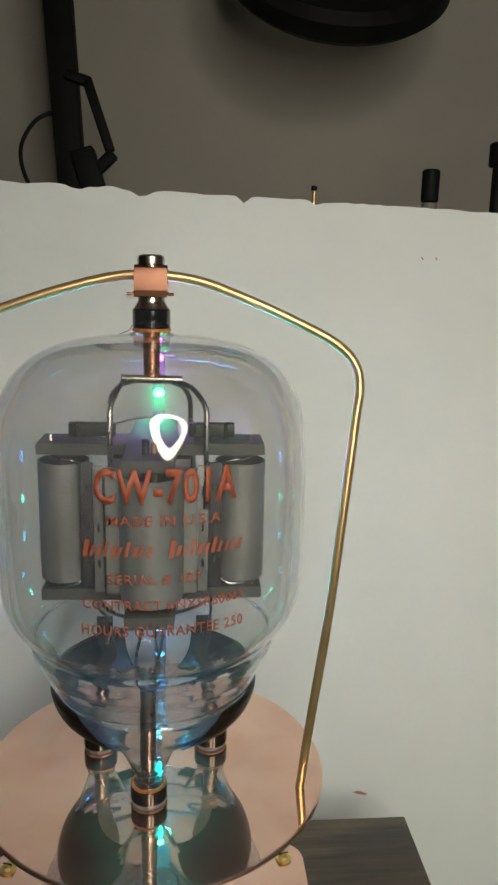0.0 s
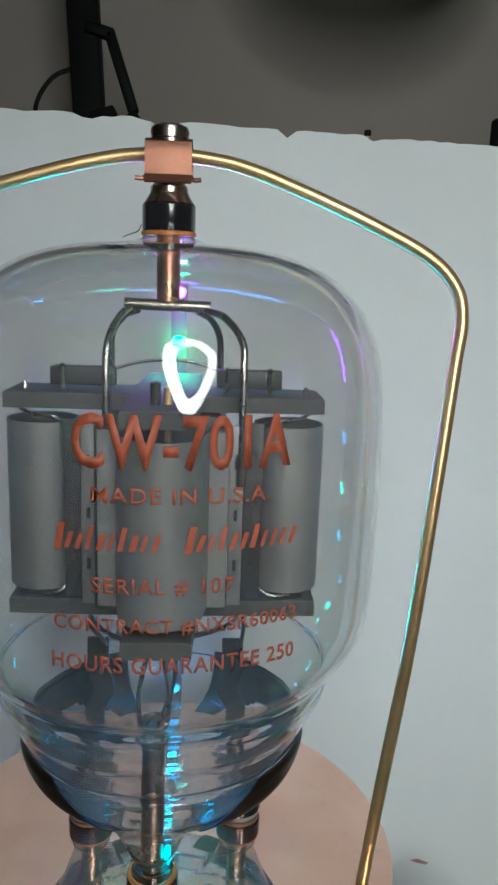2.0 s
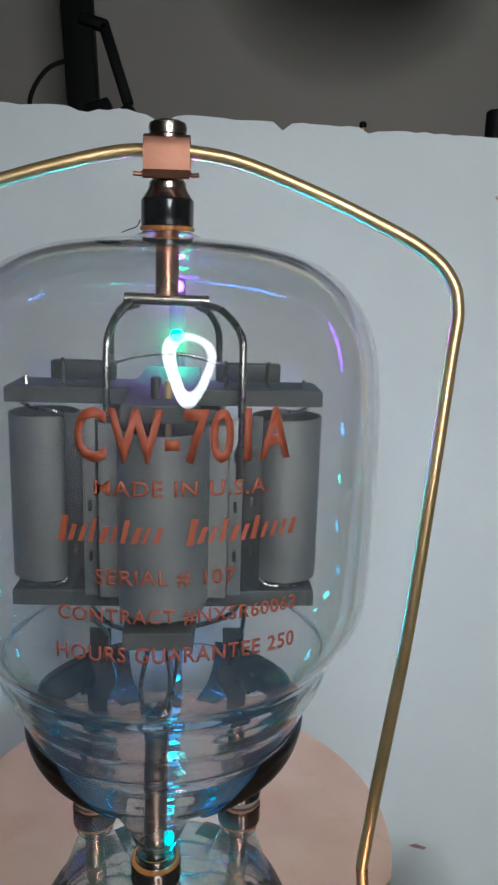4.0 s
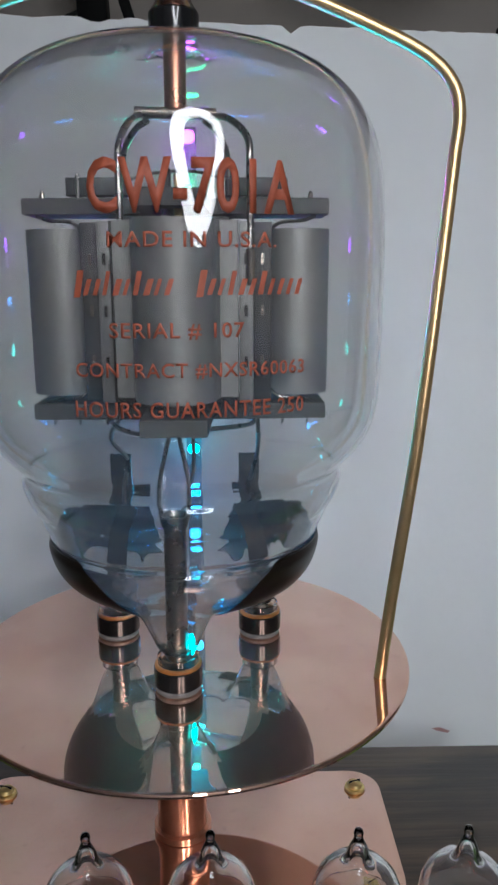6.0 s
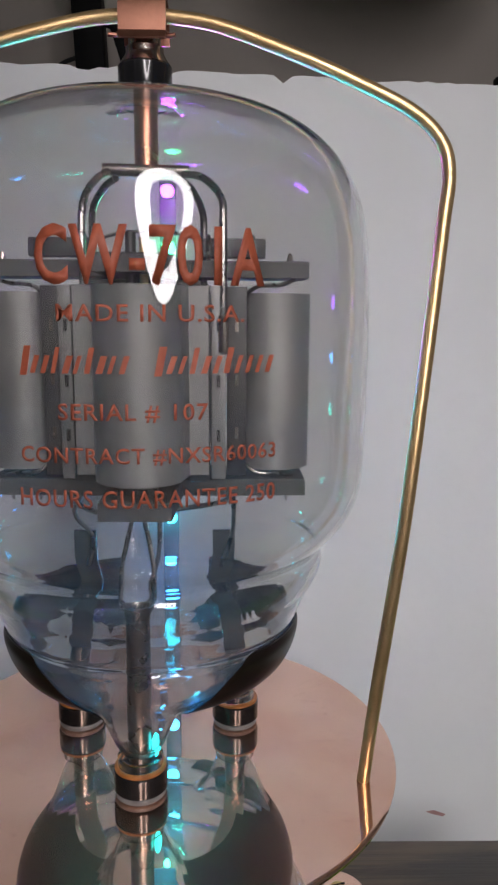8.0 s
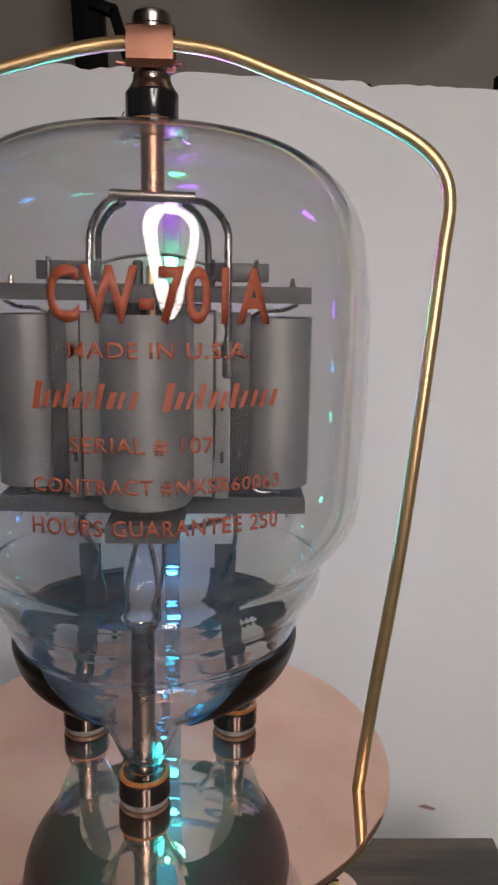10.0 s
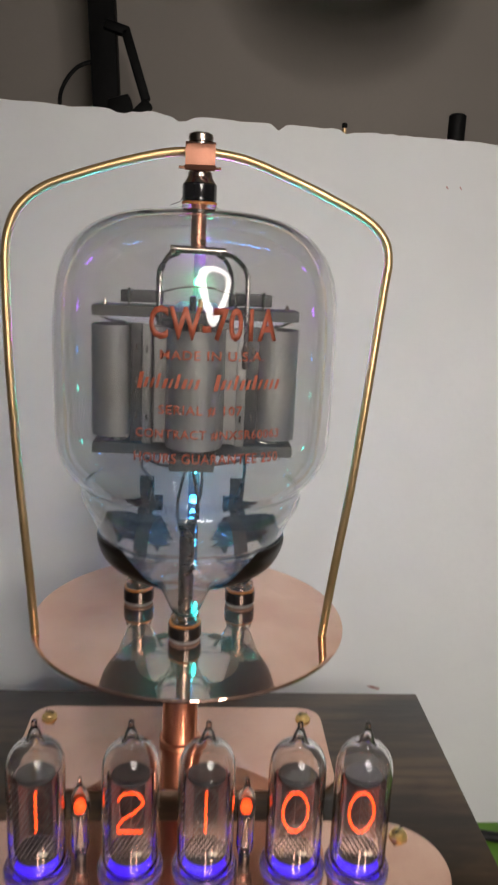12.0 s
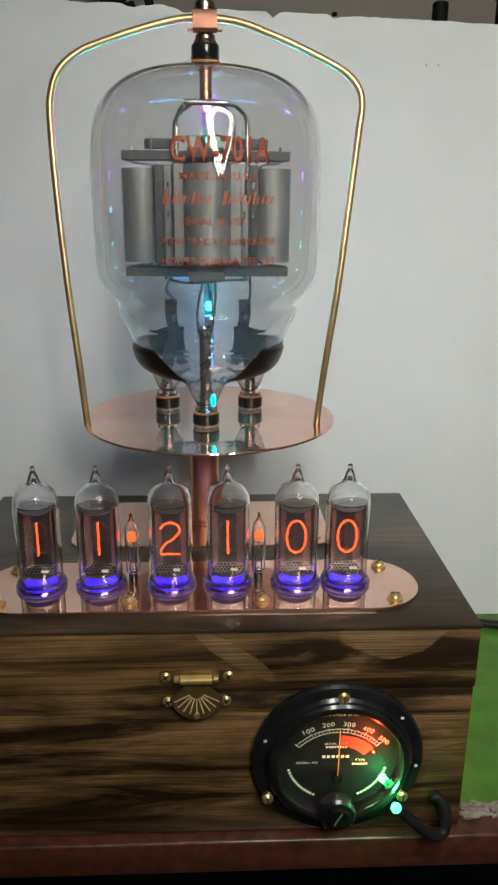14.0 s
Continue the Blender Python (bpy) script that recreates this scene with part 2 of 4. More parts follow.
for shiny in ("brass", "brass_bright"):
    M[shiny].node_tree.nodes["Principled BSDF"].inputs["Metallic"].default_value = 0.82


# ---- shape helpers ----
def linked(name, bm, material, smooth=True):
    me = bpy.data.meshes.new(name)
    bm.normal_update()
    bm.to_mesh(me)
    bm.free()
    me.materials.append(material)
    if smooth:
        for f in me.polygons:
            f.use_smooth = True
        me.set_sharp_from_angle(angle=radians(29))
    return new(name, me)


def part(name, bm, material, parent, label="", smooth=True):
    ob = linked(name, bm, material, smooth)
    ob.parent = parent
    if parent.parent is None and parent.type == "EMPTY":
        ob.location = -parent.location
    if label:
        tagged(ob, label)
    return ob


def thing(name, at, label, category, group="", kind=""):
    ob = new(name)
    ob.location = at
    ob.empty_display_size = 0.01
    return tagged(ob, label, category, group, kind)


def block(x0, x1, y0, y1, z0, z1, bevel=0.0, seg=2, bm=None):
    bm = bm or bmesh.new()
    vs = [bm.verts.new(p) for p in ((x0, y0, z0), (x1, y0, z0), (x1, y1, z0), (x0, y1, z0), (x0, y0, z1), (x1, y0, z1), (x1, y1, z1), (x0, y1, z1))]
    fs = [bm.faces.new([vs[i] for i in q]) for q in ((3, 2, 1, 0), (4, 5, 6, 7), (0, 1, 5, 4), (1, 2, 6, 5), (2, 3, 7, 6), (3, 0, 4, 7))]
    if bevel:
        es = {e for f in fs for e in f.edges}
        bmesh.ops.bevel(bm, geom=list(es), offset=bevel, segments=seg, affect="EDGES", profile=0.5)
    return bm


def revolve(profile, cx=0, cy=0, n=48, bm=None, closed=False, a0=0.0, a1=2 * math.pi):
    """Turns (radius, z) points about the upright line through cx, cy."""
    bm = bm or bmesh.new()
    full = abs(a1 - a0 - 2 * math.pi) < 1e-6
    k = n if full else n + 1
    rings = []
    for r, z in profile:
        if r < 1e-6:
            rings.append([bm.verts.new((cx, cy, z))] * k)
        else:
            rings.append([bm.verts.new((cx + r * math.sin(a0 + (a1 - a0) * i / n), cy - r * math.cos(a0 + (a1 - a0) * i / n), z)) for i in range(k)])
    pairs = list(zip(rings, rings[1:])) + ([(rings[-1], rings[0])] if closed else [])
    for a, b in pairs:
        for i in range(k if full else k - 1):
            j = (i + 1) % k
            q = []
            for v in (a[i], a[j], b[j], b[i]):
                if v not in q:
                    q.append(v)
            if len(q) > 2:
                bm.faces.new(q)
    bmesh.ops.recalc_face_normals(bm, faces=bm.faces)
    return bm


def cyl(cx, cy, r, z0, z1, n=32, bev=0.0004, bm=None):
    b = min(bev, r * 0.4, abs(z1 - z0) * 0.4)
    return revolve([(0, z0), (r - b, z0), (r, z0 + b), (r, z1 - b), (r - b, z1), (0, z1)], cx, cy, n, bm)


def smooth_path(points, per=8):
    """Catmull-Rom through the points."""
    p = [Vector(q) for q in points]
    p = [2 * p[0] - p[1]] + p + [2 * p[-1] - p[-2]]
    out = []
    for a, b, c, d in zip(p, p[1:], p[2:], p[3:]):
        for i in range(per):
            s = i / per
            out.append(0.5 * (2 * b + (c - a) * s + (2 * a - 5 * b + 4 * c - d) * s * s + (3 * b - a - 3 * c + d) * s ** 3))
    return out + [p[-2]]


def tube(points, r, n=10, bm=None, caps=True):
    """A round bar along the points."""
    bm = bm or bmesh.new()
    pts = [Vector(q) for q in points]
    up = None
    rings = []
    for i, q in enumerate(pts):
        d = (pts[min(i + 1, len(pts) - 1)] - pts[max(i - 1, 0)]).normalized()
        if up is None:
            up = d.orthogonal().normalized()
        up = (up - d * up.dot(d)).normalized()
        side = d.cross(up)
        rings.append([bm.verts.new(q + r * (math.cos(2 * math.pi * k / n) * up + math.sin(2 * math.pi * k / n) * side)) for k in range(n)])
    for a, b in zip(rings, rings[1:]):
        for i in range(n):
            bm.faces.new((a[i], a[(i + 1) % n], b[(i + 1) % n], b[i]))
    if caps:
        bm.faces.new(rings[0][::-1])
        bm.faces.new(rings[-1])
    return bm


def slab(outline, z0, z1, holes=(), bevel=0.0003):
    """A flat plate from an outline of (x, y)."""
    bm = bmesh.new()
    loop = [bm.verts.new((x, y, z0)) for x, y in outline]
    f = bm.faces.new(loop)
    got = bmesh.ops.extrude_face_region(bm, geom=[f])
    top = [v for v in got["geom"] if isinstance(v, bmesh.types.BMVert)]
    bmesh.ops.translate(bm, verts=top, vec=(0, 0, z1 - z0))
    bmesh.ops.recalc_face_normals(bm, faces=bm.faces)
    if bevel:
        es = [e for e in bm.edges if all(abs(v.co.z - z1) < 1e-6 for v in e.verts)]
        bmesh.ops.bevel(bm, geom=es, offset=bevel, segments=2, affect="EDGES", profile=0.5)
    return bm


def rounded(x0, x1, y0, y1, r, n=8):
    out = []
    for cx, cy, a in ((x1 - r, y0 + r, -90), (x1 - r, y1 - r, 0), (x0 + r, y1 - r, 90), (x0 + r, y0 + r, 180)):
        out += [(cx + r * math.cos(radians(a + 90 * i / n)), cy + r * math.sin(radians(a + 90 * i / n))) for i in range(n + 1)]
    return out


def words(text, width, height, spacing=1.0, bold=0.0):
    """Letters as a bmesh in (u, v), stretched to width and height, from 0."""
    cu = bpy.data.curves.new("letters", "FONT")
    cu.body, cu.resolution_u, cu.space_character, cu.offset = text, 3, spacing, bold
    ob = bpy.data.objects.new("letters", cu)
    scene.collection.objects.link(ob)
    dg = bpy.context.evaluated_depsgraph_get()
    me = bpy.data.meshes.new_from_object(ob.evaluated_get(dg))
    bpy.data.objects.remove(ob)
    bm = bmesh.new()
    bm.from_mesh(me)
    bpy.data.meshes.remove(me)
    xs, ys = [v.co.x for v in bm.verts], [v.co.y for v in bm.verts]
    for v in bm.verts:
        v.co.x = (v.co.x - min(xs)) / (max(xs) - min(xs)) * width
        v.co.y = (v.co.y - min(ys)) / (max(ys) - min(ys)) * height
        v.co.z = 0
    return bm


def mapped(bm, fn, thick):
    """Gives flat letters a thickness and lays them where fn(u, v, depth) says."""
    got = bmesh.ops.extrude_face_region(bm, geom=list(bm.faces))
    for v in got["geom"]:
        if isinstance(v, bmesh.types.BMVert):
            v.co.z = thick
    for v in bm.verts:
        v.co = fn(*v.co)
    bmesh.ops.recalc_face_normals(bm, faces=bm.faces)
    return bm


def bars(spans, v0, v1, slant=0.0):
    bm = bmesh.new()
    for a, b in spans:
        bm.faces.new([bm.verts.new(p) for p in ((a, v0, 0), (b, v0, 0), (b + slant, v1, 0), (a + slant, v1, 0))])
    return bm


# ---- room ----
def structure(name, bm, material, label, category):
    return tagged(linked(name, bm, material), label, category, "", "structure")


structure("floor", block(-1.6, 1.6, -1.9, 0.80, -0.80, -0.75), M["floor"], "dark blue carpeted floor far below the bench", "floor")
structure("ceiling", block(-1.6, 1.6, -1.9, 0.80, 1.75, 1.80), M["room"], "plain painted ceiling of the room", "ceiling")
structure("wall_north", block(-1.6, 1.6, 0.725, 0.80, -0.75, 1.75), M["wall"], "plain taupe painted wall behind the bench", "wall")
structure("wall_south", block(-1.6, 1.6, -1.9, -1.83, -0.75, 1.75), M["room"], "plain painted wall of the room", "wall")
structure("wall_west", block(-1.6, -1.53, -1.83, 0.725, -0.75, 1.75), M["room"], "plain painted side wall of the room", "wall")
structure("wall_east", block(1.53, 1.6, -1.83, 0.725, -0.75, 1.75), M["room"], "plain painted side wall of the room", "wall")

bench = thing("workbench", (0, 0.3, -0.75), "workbench with worn green painted top and red-brown wooden edge", "workbench")
part("bench_top", block(-0.9, 0.9, 0.012, 0.720, -0.018, -0.0005, 0.0006), M["green"], bench, "worn green painted top")
part("front_edge", block(-0.9, 0.9, -0.005, 0.0118, -0.0165, 0.0, 0.0014, 3), M["edge"], bench, "scuffed red-brown wooden edging")
for lx in (-0.85, 0.85):
    for ly in (0.06, 0.66):
        part("leg", block(lx - 0.03, lx + 0.03, ly - 0.03, ly + 0.03, -0.75, -0.018, 0.003), M["edge"], bench)


# ---- white board leaning behind ----
def lean(z):
    return 0.172 + 0.322 * z


def foam_board():
    b = thing("foam_board", (0, 0.172, 0), "white foam board with torn top edge leaning back behind the clock", "board")
    bm = bmesh.new()
    n = 150
    rows = []
    for i in range(n + 1):
        x = -0.32 + 0.66 * i / n
        top = 0.3725 - 0.036 * (x + 0.05)
        top += 0.0012 * noise.noise((x * 60, 3, 0)) + 0.0008 * noise.noise((x * 220, 7, 0))
        for cx, w, d in ((0.046, 0.0022, 0.004), (-0.011, 0.006, 0.0035), (0.085, 0.003, 0.002), (-0.045, 0.003, 0.002)):
            top -= d * math.exp(-((x - cx) / w) ** 2)
        rows.append([bm.verts.new(p) for p in ((x, lean(0), 0.0), (x, lean(top), top), (x, lean(top) + 0.0048, top - 0.0004 + 0.001 * noise.noise((x * 150, 1, 5))), (x, lean(0) + 0.005, 0.0))])
    for a, c in zip(rows, rows[1:]):
        for k in range(4):
            bm.faces.new((a[k], c[k], c[(k + 1) % 4], a[(k + 1) % 4]))
    bm.faces.new(rows[0])
    bm.faces.new(rows[-1][::-1])
    bmesh.ops.recalc_face_normals(bm, faces=bm.faces)
    part("sheet", bm, M["board"], b, "white paper-faced foam sheet")
    for cx, cz, w in ((0.104, 0.068, 0.004), (0.144, 0.338, 0.0008), (0.152, 0.338, 0.0007)):
        q = [(cx - w, cz + 0.0006), (cx - 0.2 * w, cz + 0.0011), (cx + w, cz - 0.0004), (cx + 0.7 * w, cz - 0.0012), (cx - 0.4 * w, cz - 0.0003)]
        bm = bmesh.new()
        bm.faces.new([bm.verts.new((x, lean(z) - 0.0004, z)) for x, z in q])
        part("scuff_mark", bm, M["cage"], b, "dark scuff mark", False)


foam_board()


# ---- wooden clock box ----
def wooden_box():
    b = thing("wooden_box", (0, 0.07, 0), "dark-stained pine box with hinged lid standing on the workbench", "box")
    part("body", block(-0.1095, 0.1095, 0.0, 0.1385, 0.0008, 0.0697, 0.0008), M["wood"], b, "dark brown streaky stained pine")
    part("lid", block(-0.1100, 0.1100, -0.0003, 0.1388, 0.0701, TOP - 0.0018, 0.0008), M["wood"], b, "dark stained pine lid rim with bare patches")
    part("lid_top", block(-0.1103, 0.1103, -0.0006, 0.1391, TOP - 0.0016, TOP, 0.0007), M["lid"], b, "glossy almost black lid top")
    return b


wooden_box()


def round_screw(x, y, z, label="small brass round-head screw in the copper plate"):
    s = thing("screw", (x, y, z), label, "screw", "brass screws")
    bm = revolve([(0.0030, 0), (0.0032, 0.0004), (0.0030, 0.0009), (0.0022, 0.0010), (0.0024, 0.0014), (0.0020, 0.0022), (0.0010, 0.0027), (0, 0.0028)], x, y, 20)
    for v in bm.verts:
        v.co.z += z
    head = part("head", bm, M["brass_bright"], s)
    part("slot", block(x - 0.0019, x + 0.0019, y - 0.0002, y + 0.0002, z + 0.0024, z + 0.0029), M["black_matt"], head, "dark slot")
    return s


def copper_plates():
    z0, z1 = TOP + 0.0002, TOP + 0.0015
    p = tagged(linked("front_copper_plate", slab(rounded(-0.0925, 0.0925, 0.0112, 0.0545, 0.0212, 12), z0, z1), M["copper"], False), "long round-ended polished copper plate under the glowing tubes", "copper plate")
    q = tagged(linked("rear_copper_plate", slab(rounded(-0.062, 0.062, 0.0705, 0.1245, 0.009, 6), z0, z1), M["copper"], False), "polished copper plate with screws under the copper pipe", "copper plate")
    one = round_screw(0.080, 0.0185, z1)
    for x, y in ((0.0255, 0.0185), (-0.028, 0.0185), (-0.080, 0.0185), (0.079, 0.047), (-0.079, 0.047), (0.054, 0.1155), (-0.054, 0.1155), (0.0545, 0.079), (-0.0545, 0.079)):
        copy_thing(one, pose(x, y, z1, 0, 0, 37 * x * 1000 % 180))


copper_plates()
PLATE = TOP + 0.0015


def pedestal():
    s = thing("copper_stand", (0.0015, 0.100, PLATE), "round mirror-polished copper disc on a copper pipe", "stand")
    cx, cy = 0.0015, 0.100
    part("pipe", revolve([(0.0058, PLATE), (0.007, PLATE), (0.007, DISC - 0.0012), (0.0058, DISC - 0.0012)], cx, cy, 40, closed=True), M["copper_pipe"], s, "upright copper pipe")
    part("collar", revolve([(0.0071, PLATE), (0.0082, PLATE + 0.0002), (0.0082, PLATE + 0.0022), (0.0071, PLATE + 0.0026)], cx, cy, 40, closed=True), M["copper_pipe"], s)
    part("disc", revolve([(0, DISC - 0.0012), (0.0599, DISC - 0.0012), (0.0603, DISC - 0.0009), (0.0603, DISC - 0.0004), (0.0601, DISC - 0.0001), (0.0599, DISC), (0.0592, DISC), (0.0400, DISC), (0, DISC)], AX + 0.0002, 0.1020, 128), M["copper"], s, "mirror-polished copper disc")


pedestal()


# ---- the brass hoop ----
def wire_frame():
    w = thing("brass_hoop", (0.003, 0.086, DISC), "bent brass rod arching over the large vacuum tube", "brass rod")
    right = [(0.0545, 0.0865, DISC), (0.0570, 0.0865, 0.178), (0.0620, 0.0885, 0.215), (0.0660, 0.0920, 0.250), (0.0697, 0.0965, 0.282), (0.0709, 0.0980, 0.293), (0.0690, 0.0990, 0.3005), (0.0622, 0.1000, 0.3070), (0.048, 0.1015, 0.3141), (0.034, 0.103, 0.3200), (0.020, 0.104, 0.3250), (0.009, 0.1045, 0.3268), (0.003, 0.1045, 0.3271)]
    left = [(-0.052, 0.0845, DISC), (-0.0540, 0.0855, 0.180), (-0.0575, 0.089, 0.215), (-0.0605, 0.0925, 0.255), (-0.0620, 0.0965, 0.285), (-0.0614, 0.098, 0.296), (-0.0578, 0.099, 0.3053), (-0.0495, 0.1005, 0.3126), (-0.037, 0.102, 0.3178), (-0.022, 0.1035, 0.3227), (-0.008, 0.1045, 0.3262), (0.003, 0.1045, 0.3271)]
    part("right_rod", tube(smooth_path(right, 10), 0.00155, 16), M["brass"], w)
    part("left_rod", tube(smooth_path(left, 10), 0.00155, 16), M["brass"], w)


wire_frame()


# ---- the large tube ----
LEGS = [(AX - 0.001, 0.0825), (AX + 0.0205, 0.1130), (AX - 0.0205, 0.1130)]
OUTER = [(0.0052, 0.3095), (0.0075, 0.3084), (0.011, 0.3078), (0.019, 0.3071), (0.0265, 0.3058), (0.0330, 0.3036), (0.0385, 0.3004), (0.0430, 0.2963), (0.0463, 0.2915), (0.0484, 0.2862), (0.0496, 0.2805), (0.0503, 0.2740),
         (0.0507, 0.2660), (0.0508, 0.2560), (0.0507, 0.2440), (0.0505, 0.2320), (0.0502, 0.2260), (0.0494, 0.2215), (0.0478, 0.2175), (0.0455, 0.2140), (0.0432, 0.2114), (0.0416, 0.2096), (0.0408, 0.2080), (0.0414, 0.2060), (0.0408, 0.2030), (0.0396, 0.2004), (0.0385, 0.1986), (0.0378, 0.1972),
         (0.0371, 0.1955), (0.0361, 0.1932), (0.0354, 0.1914), (0.0348, 0.1901), (0.0354, 0.1887), (0.0351, 0.1866), (0.0342, 0.1838), (0.0326, 0.1810), (0.0298, 0.1783), (0.0258, 0.1766), (0.0205, 0.1756), (0.0140, 0.1751), (0.0070, 0.1750), (0, 0.1749)]


def fine_profile(pts, per=3):
    out = [(q[0], q[1]) for q in smooth_path([(r, z, 0) for r, z in pts], per)]
    return [(max(r, 0.0), z) for r, z in out[:-1]] + [pts[-1]]


def leg_bulge(co):
    d = min(math.hypot(co.x - lx, co.y - ly) for lx, ly in LEGS)
    if co.z < 0.184:
        co.z -= 0.0112 * math.exp(-(d / 0.0072) ** 4) + 0.0014 * math.exp(-(d / 0.0105) ** 2)


def power_tube():
    v = thing("vacuum_tube", (AX, AY, DISC), "large clear glass vacuum tube with grey electrodes on copper disc", "vacuum tube")
    out = fine_profile(OUTER)
    inner = []
    for i, (r, z) in enumerate(out):
        a, b = out[max(i - 1, 0)], out[min(i + 1, len(out) - 1)]
        dr, dz = b[0] - a[0], b[1] - a[1]
        k = math.hypot(dr, dz) or 1
        inner.append((max(r + 0.0011 * dz / k, 0.0) if r > 0 else 0.0, z - 0.0011 * dr / k))
    bm = revolve(out[:-1] + [(0, out[-1][1])], AX, AY, 120)
    revolve(inner[:-1] + [(0, inner[-1][1])], AX, AY, 120, bm)
    bmesh.ops.recalc_face_normals(bm, faces=bm.faces)
    for w in bm.verts:
        leg_bulge(w.co)
    # inside faces look inwards
    mid = []
    ring_out = len(bm.faces) // 2
    bm.faces.ensure_lookup_table()
    for f in bm.faces[ring_out:]:
        mid.append(f)
    bm.normal_update()
    first = bm.faces[ring_out + 40 * 120].normal.dot(Vector((bm.faces[ring_out + 40 * 120].calc_center_median().x - AX, bm.faces[ring_out + 40 * 120].calc_center_median().y - AY, 0)))
    if first > 0:
        bmesh.ops.reverse_faces(bm, faces=mid)
    env = part("envelope", bm, M["glass"], v, "clear blown glass envelope with rings at the waist")
    env.visible_shadow = False
    env.data.set_sharp_from_angle(angle=radians(60))

    # dark film on the bowl
    bowl = [(r + 0.0003, z - 0.0002) for r, z in out if z < 0.1912 and r > 0.0185]
    for side in (1, -1):
        bm = bmesh.new()
        n, grid = 44, []
        for j, (r, z) in enumerate(bowl):
            f = j / (len(bowl) - 1)
            a0 = radians(44 - 24 * min(f / 0.75, 1.0))
            a1 = radians(158)
            grid.append([bm.verts.new((AX + side * r * math.sin(a0 + (a1 - a0) * i / n), AY - r * math.cos(a0 + (a1 - a0) * i / n), z)) for i in range(n + 1)])
        for a, b in zip(grid, grid[1:]):
            for i in range(n):
                bm.faces.new((a[i], a[i + 1], b[i + 1], b[i]))
        bmesh.ops.delete(bm, geom=[w for w in bm.verts if min(math.hypot(w.co.x - lx, w.co.y - ly) for lx, ly in LEGS) < 0.0094], context="VERTS")
        for w in bm.verts:
            leg_bulge(w.co)
        bmesh.ops.solidify(bm, geom=list(bm.faces), thickness=0.0002)
        part("getter_film", bm, M["getter"], v, "dark brown-black mirror film on the bowl")

    # feet
    for k, (lx, ly) in enumerate(LEGS):
        g = part("leg_glass", revolve([(0.0052, 0.1638), (0.0051, 0.1618), (0.0043, 0.1618), (0.0044, 0.1638)], lx, ly, 32, closed=True), M["leg_glass"], v)
        g.visible_shadow = False
        part("cement_ring", revolve([(0.0054, 0.1619), (0.0059, 0.1616), (0.0059, 0.1611), (0.0050, 0.1611), (0.0050, 0.1619)], lx, ly, 32, closed=True), M["cement"], v, "orange cement ring")
        part("foot_cap", cyl(lx, ly, 0.0061, DISC + 0.0014, 0.1612, 36, 0.0005), M["black"], v, "shiny black cap")
        part("washer", cyl(lx, ly, 0.0058, DISC + 0.0001, DISC + 0.0014, 36, 0.0003), M["frost"], v, "greyish translucent washer")
        if k == 0:
            part("stem", cyl(lx, ly, 0.0027, 0.1625, 0.1985, 24, 0.0004), M["steel"], v, "grey metal stem")
            part("stem_cup", revolve([(0.0029, 0.1965), (0.0040, 0.2000), (0.0036, 0.2000), (0.0024, 0.1965)], lx, ly, 24, closed=True), M["steel"], v)
            for s in (-1, 1):
                part("lead_wire", tube(smooth_path([(lx + s * 0.0030, ly, 0.1985), (lx + s * 0.0036, ly + 0.001, 0.206), (lx + s * 0.0022, ly + 0.003, 0.214), (lx + s * 0.0002, ly + 0.004, 0.2222)], 5), 0.00055, 8), M["steel"], v)
            part("lead_wire", tube(smooth_path([(lx + 0.001, ly, 0.1985), (lx + 0.0045, ly + 0.002, 0.210), (lx + 0.0045, ly + 0.004, 0.2222)], 5), 0.0005, 8), M["steel"], v)
        else:
            s = 1 if lx > AX else -1
            part("stem", cyl(lx, ly, 0.0026, 0.1625, 0.176, 24, 0.0004), M["steel"], v, "grey metal stem")
            bm = bmesh.new()
            pts = smooth_path([(lx, ly, 0.175), (lx - s * 0.001, ly - 0.001, 0.184), (lx - s * 0.004, ly - 0.003, 0.192), (lx - s * 0.003, ly - 0.004, 0.200), (lx - s * 0.003, ly - 0.004, 0.2085)], 5)
            rr = [[bm.verts.new(q + Vector((w, dd, 0))) for w, dd in ((-0.0028, 0), (0.0028, 0), (0.0028, 0.0008), (-0.0028, 0.0008))] for q in pts]
            for a, b in zip(rr, rr[1:]):
                for i in range(4):
                    bm.faces.new((a[i], a[(i + 1) % 4], b[(i + 1) % 4], b[i]))
            bm.faces.new(rr[0][::-1])
            bm.faces.new(rr[-1])
            part("strap", bm, M["plate_dark"], v, "flat dark metal strap")
            part("lead_wire", tube(smooth_path([(lx - s * 0.0035, ly - 0.004, 0.198), (lx - s * (0.005 if s < 0 else 0.001), ly - 0.0045, 0.207), (lx - s * (0.0005 if s > 0 else 0.001), ly - 0.006, 0.214), (lx - s * (0.001 if s > 0 else 0.006), ly - 0.007, 0.2225)], 5), 0.0006, 8), M["steel"], v)

    # small glow added at the front foot for led light inside its glass
    bm = bmesh.new()
    bmesh.ops.create_uvsphere(bm, u_segments=12, v_segments=9, radius=1.0, matrix=Matrix.Translation((LEGS[0][0] + 0.0036, LEGS[0][1] - 0.0006, 0.1668)) @ Matrix.Diagonal((0.0008, 0.0008, 0.0030, 1)))
    part("leg_glow", bm, M["leg_glow_cyan"], v, "small added cyan glow for led light in the leg glass")

    # neck and top cap
    part("cement_ring", cyl(AX, AY, 0.0062, 0.3094, 0.3104, 36, 0.0002), M["cement"], v, "orange cement ring")
